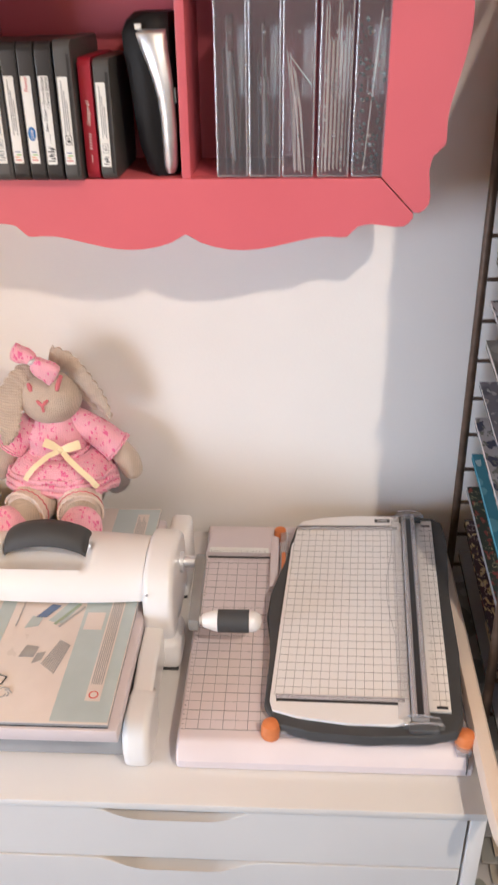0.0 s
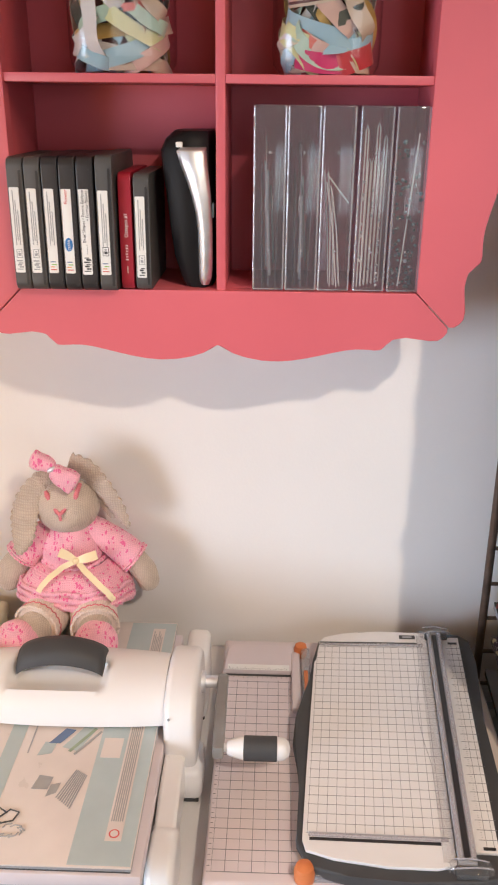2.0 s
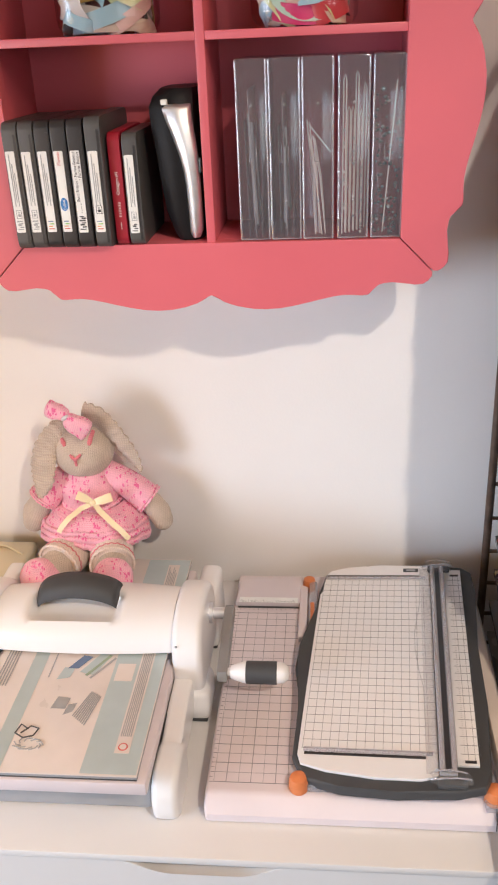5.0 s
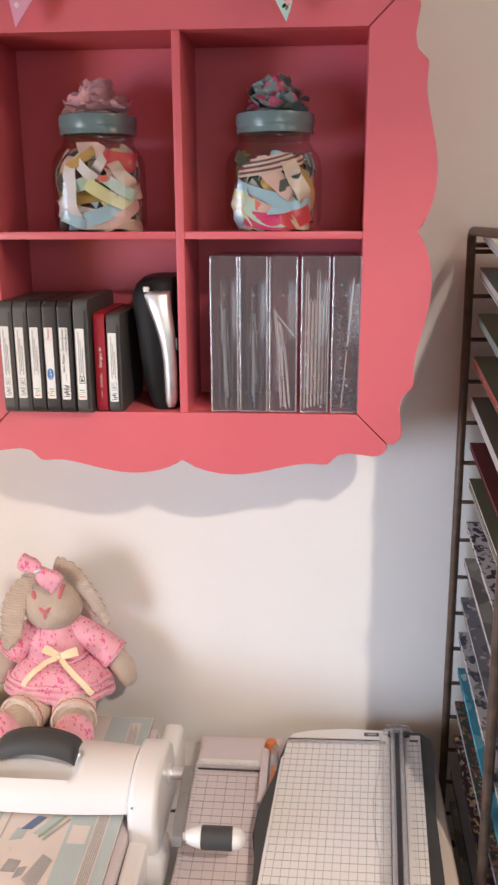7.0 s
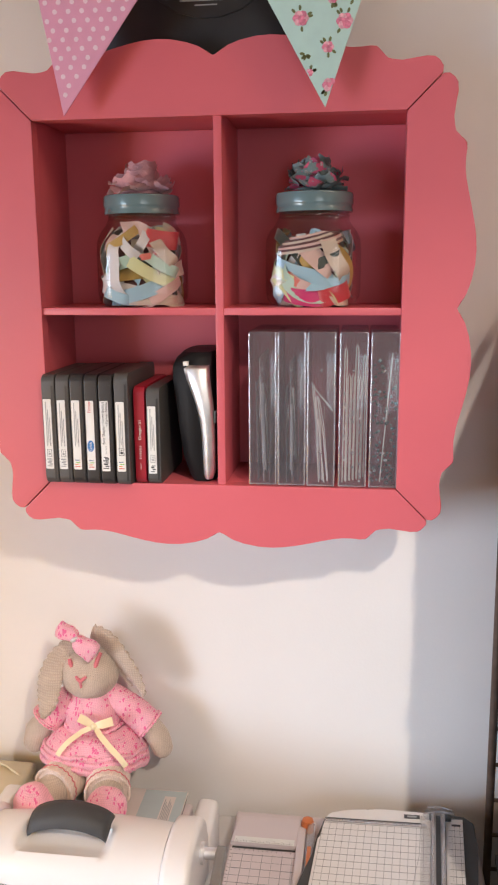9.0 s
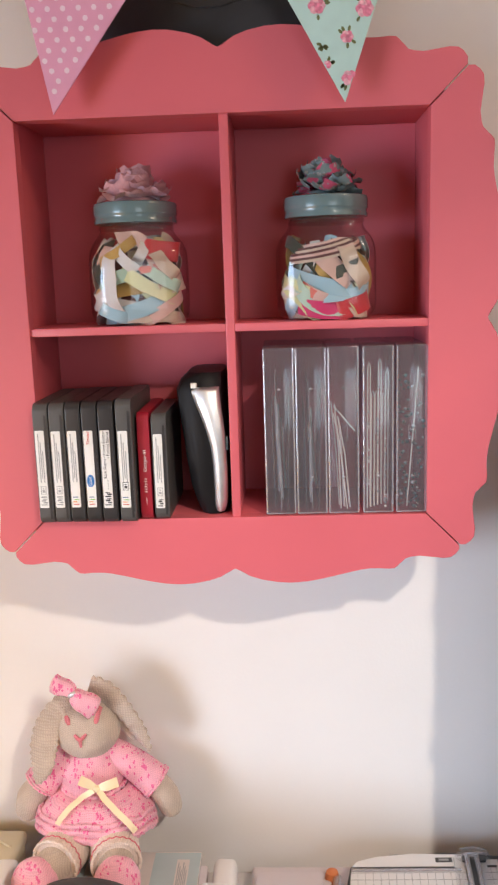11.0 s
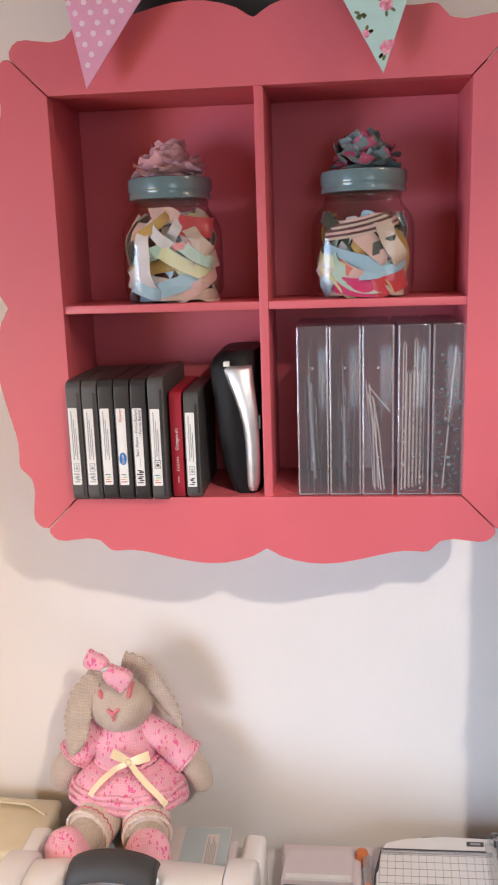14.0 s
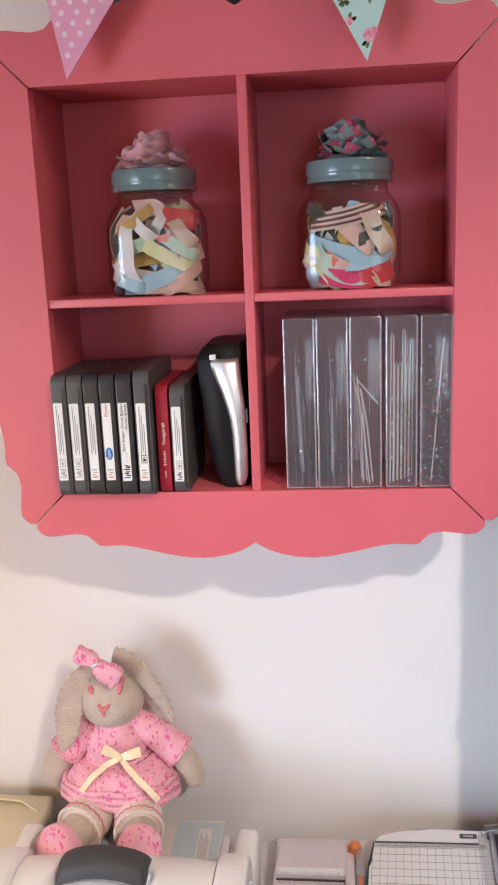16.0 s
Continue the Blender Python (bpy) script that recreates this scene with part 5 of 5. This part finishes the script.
    # bow between the ears, pinched by a small metal clasp
    for centre, size, turn in (((-0.2085, -0.083, 0.9555), (0.0150, 0.0065, 0.0120), 22), ((-0.1832, -0.090, 0.9400), (0.0170, 0.0070, 0.0150), 34)):
        pad = bmesh.new()
        bmesh.ops.create_cube(pad, size=2.0)
        bmesh.ops.subdivide_edges(pad, edges=pad.edges[:], cuts=7, use_grid_fill=True)
        inward = 1 if centre[0] < -0.19 else -1
        for v in pad.verts:
            pinch = 0.82 - 0.18 * v.co.x * inward
            soft = 1 - 0.16 * (v.co.x * v.co.z) ** 2
            edge = max(abs(v.co.x), abs(v.co.z))
            v.co = Vector((v.co.x * soft * size[0], v.co.y * size[1] * (1.2 - 0.6 * edge ** 3) + 0.0012 * math.sin(v.co.x * 5), v.co.z * soft * size[2] * pinch))
        for f in pad.faces:
            f.material_index = PINKY
        join(bm, pad, Matrix.Translation(centre) @ Euler((0, radians(turn), 0)).to_matrix().to_4x4())
    limb([(-0.2005, -0.0900, 0.9475), (-0.1965, -0.0935, 0.9510), (-0.1920, -0.0915, 0.9530)], [0.0022, 0.0030, 0.0022], METAL, 8)
    # dress: yoke and sleeves
    stuffed([(-0.1890, -0.050, 0.8560), (-0.1895, -0.050, 0.8380), (-0.1900, -0.052, 0.8130)], [0.0310, 0.0385, 0.0375], PINKY, 32, 0.5, 0.2, 1.0)
    stuffed([(-0.2130, -0.054, 0.8520), (-0.2330, -0.060, 0.8400), (-0.2490, -0.066, 0.8230)], [0.0165, 0.0195, 0.0205], PINKY, 24, 1, 0.15)
    stuffed([(-0.1650, -0.050, 0.8540), (-0.1370, -0.052, 0.8370), (-0.1110, -0.056, 0.8165)], [0.0165, 0.0185, 0.0205], PINKY, 24, 1, 0.15)
    for base, way in (((-0.2497, -0.0662, 0.8222), (-0.62, -0.20, -0.76)), ((-0.1103, -0.0562, 0.8160), (0.77, -0.10, -0.62))):
        way = Vector(way).normalized()
        side = way.orthogonal().normalized()
        up = way.cross(side)
        for k in range(2):
            ring = [tuple(Vector(base) + way * (0.0005 - 0.0035 * k) + (side * math.cos(i * 0.1309) + up * math.sin(i * 0.1309)) * 0.0206) for i in range(49)]
            limb(ring, [0.0014 * (1 + 0.3 * math.sin(i * 2.1)) for i in range(49)], PINKY, 8)
    # paws
    stuffed([(-0.2520, -0.064, 0.8180), (-0.2650, -0.062, 0.8010), (-0.2700, -0.062, 0.7850)], [0.0150, 0.0170, 0.0150], GREY, 20)
    stuffed([(-0.1100, -0.056, 0.8140), (-0.0995, -0.057, 0.7990), (-0.0945, -0.058, 0.7860)], [0.0145, 0.0158, 0.0140], GREY, 20)
    # gathered skirt
    rings = []
    for f, rx, ry, yc, z in ((0, 0.0375, 0.034, -0.055, 0.8150), (0.2, 0.047, 0.040, -0.060, 0.8145), (0.4, 0.057, 0.045, -0.064, 0.8095), (0.65, 0.065, 0.0485, -0.068, 0.8010), (0.85, 0.0690, 0.050, -0.070, 0.7915), (1.0, 0.0705, 0.0505, -0.071, 0.7830), (1.05, 0.068, 0.048, -0.070, 0.7795), (1.1, 0.03, 0.03, -0.065, 0.782)):
        ring = []
        for i in range(96):
            a = 2 * math.pi * i / 96
            wav = 1 + 0.020 * f * math.sin(a * 11 + f * 2) + 0.014 * f * math.sin(a * 5 + 1)
            drop = 0.016 * f * (1 + math.sin(a)) / 2
            ring.append((-0.1835 + rx * wav * math.cos(a), min(-0.012, yc + ry * wav * math.sin(a)), z - drop + 0.0012 * f * math.sin(a * 17)))
        rings.append(ring)
    sk = loft(rings, False)
    for f in sk.faces:
        f.material_index = PINKY
    join(bm, sk)
    for f, rx, ry, yc, z, r in ((0.72, 0.0670, 0.0490, -0.0690, 0.7985, 0.0030), (0.86, 0.0695, 0.0500, -0.0700, 0.7915, 0.0034), (1.0, 0.0708, 0.0505, -0.0710, 0.7835, 0.0032), (1.05, 0.0690, 0.0490, -0.0705, 0.7790, 0.0026)):
        pts = []
        for i in range(145):
            a = 2 * math.pi * i / 144
            pts.append((-0.1835 + rx * (1 + 0.012 * math.sin(a * 11 + 2)) * math.cos(a), min(-0.012, yc + ry * math.sin(a)), z - 0.016 * f * (1 + math.sin(a)) / 2 + 0.0012 * math.sin(a * 9 + f * 5) + 0.0006 * math.sin(i * 1.7)))
        limb(pts, [r * (1 + 0.22 * math.sin(i * 2.3)) for i in range(145)], PINKY, 8)
    pts = [(-0.1880 + 0.0385 * math.cos(2 * math.pi * i / 96), -0.0535 + 0.0355 * math.sin(2 * math.pi * i / 96), 0.8165 + 0.0009 * math.sin(i * 1.5)) for i in range(97)]
    limb(pts, [0.0028 * (1 + 0.30 * math.sin(i * 1.6)) for i in range(97)], PINKY, 8)
    # satin bow
    for p, w in (([(-0.1745, -0.0960, 0.8335), (-0.1840, -0.0985, 0.8410), (-0.1945, -0.0960, 0.8440)], [0.006, 0.0105, 0.0110]), ([(-0.1745, -0.0960, 0.8335), (-0.1620, -0.0990, 0.8385), (-0.1490, -0.0960, 0.8420)], [0.006, 0.0110, 0.0115]), ([(-0.1760, -0.0950, 0.8320), (-0.1890, -0.1050, 0.8290), (-0.2040, -0.1130, 0.8190), (-0.2140, -0.1160, 0.8080), (-0.2180, -0.1170, 0.8010)], 0.0066), ([(-0.1735, -0.0950, 0.8320), (-0.1640, -0.1060, 0.8270), (-0.1490, -0.1150, 0.8170), (-0.1350, -0.1180, 0.8040), (-0.1270, -0.1180, 0.7930)], 0.0072)):
        towards = Vector((0.15, -0.8, 0.55))
        across = [tuple((Vector(p[min(i + 1, len(p) - 1)]) - Vector(p[max(i - 1, 0)])).cross(towards)) for i in range(len(p))]
        strip(p, w, across, 0.0008, bm=bm, slot=TIE)
    blob((-0.1745, -0.0965, 0.8330), (0.0046, 0.0035, 0.0042), seg=12, bm=bm, slot=TIE)
    # shorts with a ribbed cuff, legs and boots
    for hip, knee, ankle, toe, lean in (((-0.2020, -0.074, 0.7660), (-0.2190, -0.1300, 0.7630), (-0.2290, -0.1460, 0.7600), (-0.2365, -0.1560, 0.7580), -14), ((-0.1640, -0.074, 0.7665), (-0.1490, -0.1310, 0.7625), (-0.1460, -0.1470, 0.7610), (-0.1428, -0.1570, 0.7605), 6)):
        stuffed([hip, tuple(Vector(hip).lerp(Vector(knee), 0.5)), knee], [0.0270, 0.0285, 0.0280], CREAM, 26, 0.3, 0.05)
        cuff = (Vector(knee) - Vector(hip)).normalized()
        side = cuff.cross(Vector((0, 0, 1))).normalized()
        up = side.cross(cuff)
        for off, slot, rr, rad in ((0.0015, CREAM, 0.0275, 0.0021), (-0.0070, ROSEY, 0.0283, 0.0008)):
            pts = []
            for i in range(97):
                a = 2 * math.pi * i / 96
                pts.append(tuple(Vector(knee) + cuff * (off + 0.0010 * math.sin(a * 22)) + (side * math.cos(a) + up * math.sin(a)) * rr))
            limb(pts, rad, slot, 8)
        stuffed([tuple(Vector(hip).lerp(Vector(knee), 0.8)), knee, ankle], [0.0190, 0.0208, 0.0195], GREY, 22, 0.2)
        blob(toe, (0.0262, 0.0240, 0.0252), (-15, 0, lean), seg=32, bm=bm, slot=PINKY, wobble=0.05)
    low = min(v.co.z for v in bm.verts)
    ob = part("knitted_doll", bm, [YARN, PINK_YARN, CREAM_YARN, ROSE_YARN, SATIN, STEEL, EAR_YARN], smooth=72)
    ob.location = (0.0, 0.0, 0.7332 - low)
    return tagged(ob, "grey knitted rabbit doll in flecked pink dress", "doll")


knitted_doll()


# ---- paper rack ----
PAPERS = {
    "olive": material("olive_card", (0.17, 0.175, 0.11), 0.7, vary=0.1, scale=20),
    "sage": material("sage_card", (0.22, 0.27, 0.23), 0.7, vary=0.1, scale=20),
    "burgundy": material("burgundy_card", (0.13, 0.025, 0.03), 0.7, vary=0.1, scale=20),
    "cream": material("cream_card", (0.62, 0.54, 0.43), 0.7, vary=0.1, scale=12),
    "white": material("white_card", (0.52, 0.48, 0.46), 0.7, vary=0.05, scale=20),
    "yellow": material("yellow_card", (0.60, 0.44, 0.15), 0.7, vary=0.1, scale=20),
    "red": material("red_card", (0.50, 0.05, 0.05), 0.7, vary=0.1, scale=20),
    "blue": patterned("blue_print_paper", (0.06, 0.27, 0.38), (0.15, 0.42, 0.52), (0.45, 0.62, 0.66), 26, 0.30),
    "floral_black": patterned("black_white_floral_paper", (0.62, 0.60, 0.62), (0.04, 0.04, 0.06), (0.10, 0.10, 0.13), 80, 0.42),
    "marble": patterned("grey_marble_paper", (0.30, 0.30, 0.28), (0.18, 0.18, 0.17), (0.42, 0.42, 0.40), 22, 0.40),
    "tiles": patterned("slate_tile_paper", (0.20, 0.20, 0.24), (0.13, 0.13, 0.17), (0.50, 0.50, 0.52), 48, 0.36),
    "leaves": patterned("navy_leaf_paper", (0.48, 0.48, 0.52), (0.06, 0.07, 0.12), (0.20, 0.22, 0.20), 55, 0.45),
    "garden": patterned("dark_garden_paper", (0.045, 0.055, 0.045), (0.30, 0.07, 0.06), (0.45, 0.42, 0.25), 95, 0.30),
    "buttons": patterned("dark_dotted_paper", (0.05, 0.03, 0.05), (0.62, 0.52, 0.30), (0.55, 0.50, 0.52), 105, 0.33),
    "cycles": patterned("beige_motif_paper", (0.55, 0.44, 0.33), (0.10, 0.09, 0.08), (0.25, 0.35, 0.33), 46, 0.22),
    "stripe": patterned("red_spotted_paper", (0.42, 0.07, 0.06), (0.30, 0.04, 0.04), (0.60, 0.50, 0.42), 160, 0.34),
    "grey": material("grey_card", (0.26, 0.26, 0.28), 0.7, vary=0.1, scale=20),
    "moss": material("dark_moss_card", (0.13, 0.125, 0.095), 0.7, vary=0.1, scale=20),
    "teal": patterned("pale_teal_paper", (0.30, 0.50, 0.52), (0.40, 0.58, 0.58), (0.24, 0.42, 0.46), 30, 0.30),
    "petals": patterned("white_grey_petal_paper", (0.66, 0.63, 0.62), (0.30, 0.31, 0.28), (0.45, 0.45, 0.42), 34, 0.46),
    "twigs": patterned("tan_twig_paper", (0.60, 0.50, 0.33), (0.40, 0.30, 0.17), (0.68, 0.62, 0.50), 60, 0.34),
}
RACK_TOP = 1.369
PITCH = 0.0518
SLOPE = 0.2  # the shelves fall towards the front, the lower ones less
FAR = 0.345  # width between the posts


def rack_x(z):
    return 0.3325 + 0.0085 * (RACK_TOP - z) / 0.8


def rack_y(z):
    return -0.2780 - 0.012 * (RACK_TOP - z) / 0.76


rack = thing("paper_rack", (0.51, -0.15, 0.0), "dark bronze metal rack with many sloping wire shelves", "paper rack")
RI = rack.matrix_world.inverted()
for side in (0, FAR):
    # one bent tube: back post, top bar and front post
    bar = [(rack_x(z) + side, -0.030, z) for z in (0.0, 0.4, 0.8, 1.2, RACK_TOP - 0.012)]
    bar += [(rack_x(RACK_TOP) + side, -0.030 - 0.012 * (1 - math.cos(a)), RACK_TOP - 0.012 + 0.012 * math.sin(a)) for a in (0.4, 0.8, 1.2, 1.57)]
    part("back_post", tube(bar, 0.0053, 14), BRONZE, rack, m=RI.copy())
    part("top_bar", tube([(rack_x(RACK_TOP) + side, -0.041, RACK_TOP), (rack_x(RACK_TOP) + side, rack_y(RACK_TOP) + 0.012, RACK_TOP)], 0.0053, 14), BRONZE, rack, m=RI.copy())
    front = [(rack_x(z) + side, rack_y(z), z) for z in (0.0, 0.4, 0.8, 1.2, RACK_TOP - 0.012)]
    front += [(rack_x(RACK_TOP) + side, rack_y(RACK_TOP) + 0.012 * (1 - math.cos(a)), RACK_TOP - 0.012 + 0.012 * math.sin(a)) for a in (0.4, 0.8, 1.2, 1.57)]
    part("front_post", tube(front, 0.0056, 14), BRONZE, rack, m=RI.copy())
    low = [(rack_x(0.03) + side, -0.03, 0.03), (rack_x(0.03) + side, rack_y(0.03), 0.03)]
    part("side_bar", tube(low, 0.004, 8), BRONZE, rack, m=RI.copy())
part("top_rail", tube([(rack_x(RACK_TOP), -0.030, RACK_TOP - 0.016), (rack_x(RACK_TOP) + FAR, -0.030, RACK_TOP - 0.016)], 0.0030, 10), BRONZE, rack, m=RI.copy())

# each level: top sheet, edge of the pad, thickness in mm, small pad on it and its edge
STOCK = (
    ("sage", "white", 12, "cream", "white"), ("olive", "sage", 10, "yellow", "white"), ("olive", "stripe", 11, "stripe", "yellow"),
    ("moss", "white", 13, "yellow", "white"), ("burgundy", "burgundy", 7, "red", "white"), ("olive", "white", 13, "yellow", "white"),
    ("floral_black", "white", 7, "cream", "white"), ("marble", "white", 9, "petals", "white"), ("tiles", "white", 6, "twigs", "tiles"),
    ("leaves", "white", 8, "petals", "burgundy"), ("blue", "blue", 7, "teal", "white"), ("garden", "grey", 9, "garden", "white"),
    ("buttons", "garden", 8, "buttons", "burgundy"), ("grey", "garden", 8, "cycles", "white"), ("marble", "grey", 6, "cycles", "white"),
    ("cycles", "grey", 6, "cycles", "white"), ("grey", "white", 5, "cycles", "cream"), ("marble", "white", 7, "cycles", "white"),
    ("petals", "grey", 6, "cream", "white"), ("teal", "white", 7, "leaves", "white"), ("cycles", "white", 6, "petals", "white"),
    ("tiles", "white", 8, "cycles", "cream"), ("marble", "white", 6, "twigs", "white"), ("cream", "white", 8, "petals", "white"),
    ("grey", "white", 6, "cycles", "white"),
)
WORDS = {"cream": "cream", "sage": "sage green", "olive": "olive green", "stripe": "red spotted", "burgundy": "dark burgundy", "floral_black": "black and white floral", "marble": "grey marbled", "tiles": "slate tile-patterned", "leaves": "navy leaf-patterned", "blue": "blue patterned", "garden": "dark garden-patterned", "buttons": "dark dotted", "cycles": "beige motif-printed", "grey": "plain grey", "moss": "dark moss green", "teal": "pale teal", "petals": "white and grey petal-patterned", "twigs": "tan twig-patterned", "yellow": "plain yellow", "red": "plain red"}
RNG = random.Random(11)


def craft_pad(m, kind, edge, wide, deep, h, note):
    """A pad or pile of sheets; its local origin is its back left lower corner and it runs towards -y."""
    pad = thing("paper_pad", (0, 0, 0), WORDS[kind] + note, "craft paper", "paper on the rack")
    pad.matrix_world = m
    part("pad_block", box(0, wide, -deep, 0, 0, h, 0.0004, 1), PAPERS[edge], pad)
    part("top_sheet", box(-0.0006, wide + 0.0006, -deep - 0.0008, 0, h + 0.0002, h + 0.0009), PAPERS[kind], pad)
    n = RNG.choice((0, 1, 2))
    for i in range(n):
        z = h * (0.3 + 0.35 * i)
        part("page_edge", box(-0.0008 - 0.0004 * i, wide + 0.0005, -deep - 0.0012, -0.002, z, z + 0.0005), PAPERS[kind], pad)


TILT = math.degrees(math.atan(SLOPE))
for k in range(25):
    z = 1.3454 - PITCH * k
    x0, x1, yf = rack_x(z), rack_x(z) + FAR, rack_y(z)
    slope = SLOPE - 0.004 * k
    arm_z = z - 0.030  # where the sloping arms begin
    part("shelf_wire", tube([(x0 - 0.003, -0.030, z), (x1 + 0.003, -0.030, z)], 0.0026, 8), BRONZE, rack, m=RI.copy())
    fz = arm_z - slope * (-0.036 - yf) - 0.0046
    part("shelf_wire", tube([(x0 - 0.002, yf, fz), (x1 + 0.002, yf, fz)], 0.0024, 8), BRONZE, rack, m=RI.copy())
    tip = -0.352
    tz = arm_z - slope * (-0.036 - tip)
    for s in (0.045, 0.25):
        hook = [(x0 + s, -0.030, z), (x0 + s, -0.033, z - 0.006), (x0 + s, -0.035, arm_z), (x0 + s, -0.040, arm_z - 0.003), (x0 + s, tip + 0.012, tz + 0.0024 - 0.0024), (x0 + s, tip + 0.002, tz + 0.001), (x0 + s, tip, tz + 0.014), (x0 + s + 0.004, tip, tz + 0.0165), (x0 + s + 0.050, tip, tz + 0.0165), (x0 + s + 0.054, tip, tz + 0.014), (x0 + s + 0.054, tip + 0.001, tz + 0.001)]
        part("shelf_hook", tube(hook, 0.0022, 8), BRONZE, rack, m=RI.copy())
    kind, edge, mm, small, small_edge = STOCK[k]
    h = mm / 1000
    left = x0 + 0.0092 + RNG.uniform(-0.001, 0.002)
    lie = pose(left, -0.040, arm_z, math.degrees(math.atan(slope)), 0, RNG.uniform(-0.4, 0.4))
    craft_pad(lie, kind, edge, 0.305, 0.298, h, " craft paper sheets on a rack shelf")
    inset = RNG.uniform(0.012, 0.022)
    craft_pad(lie @ pose(inset, -0.128 - RNG.uniform(0, 0.006), h + 0.0012, 0, 0, RNG.uniform(-0.5, 0.5)), small, small_edge, 0.20, 0.165, RNG.uniform(0.004, 0.010), " small paper pad on larger sheets")
z = RACK_TOP - 0.010
part("shelf_wire", tube([(rack_x(z), rack_y(z), z - SLOPE * 0.242 - 0.003), (rack_x(z) + FAR, rack_y(z), z - SLOPE * 0.242 - 0.003)], 0.0024, 8), BRONZE, rack, m=RI.copy())
craft_pad(pose(rack_x(z) + 0.012, -0.036, z, TILT, 0, 0), "cream", "white", 0.305, 0.300, 0.012, " paper pad on the topmost rack shelf")
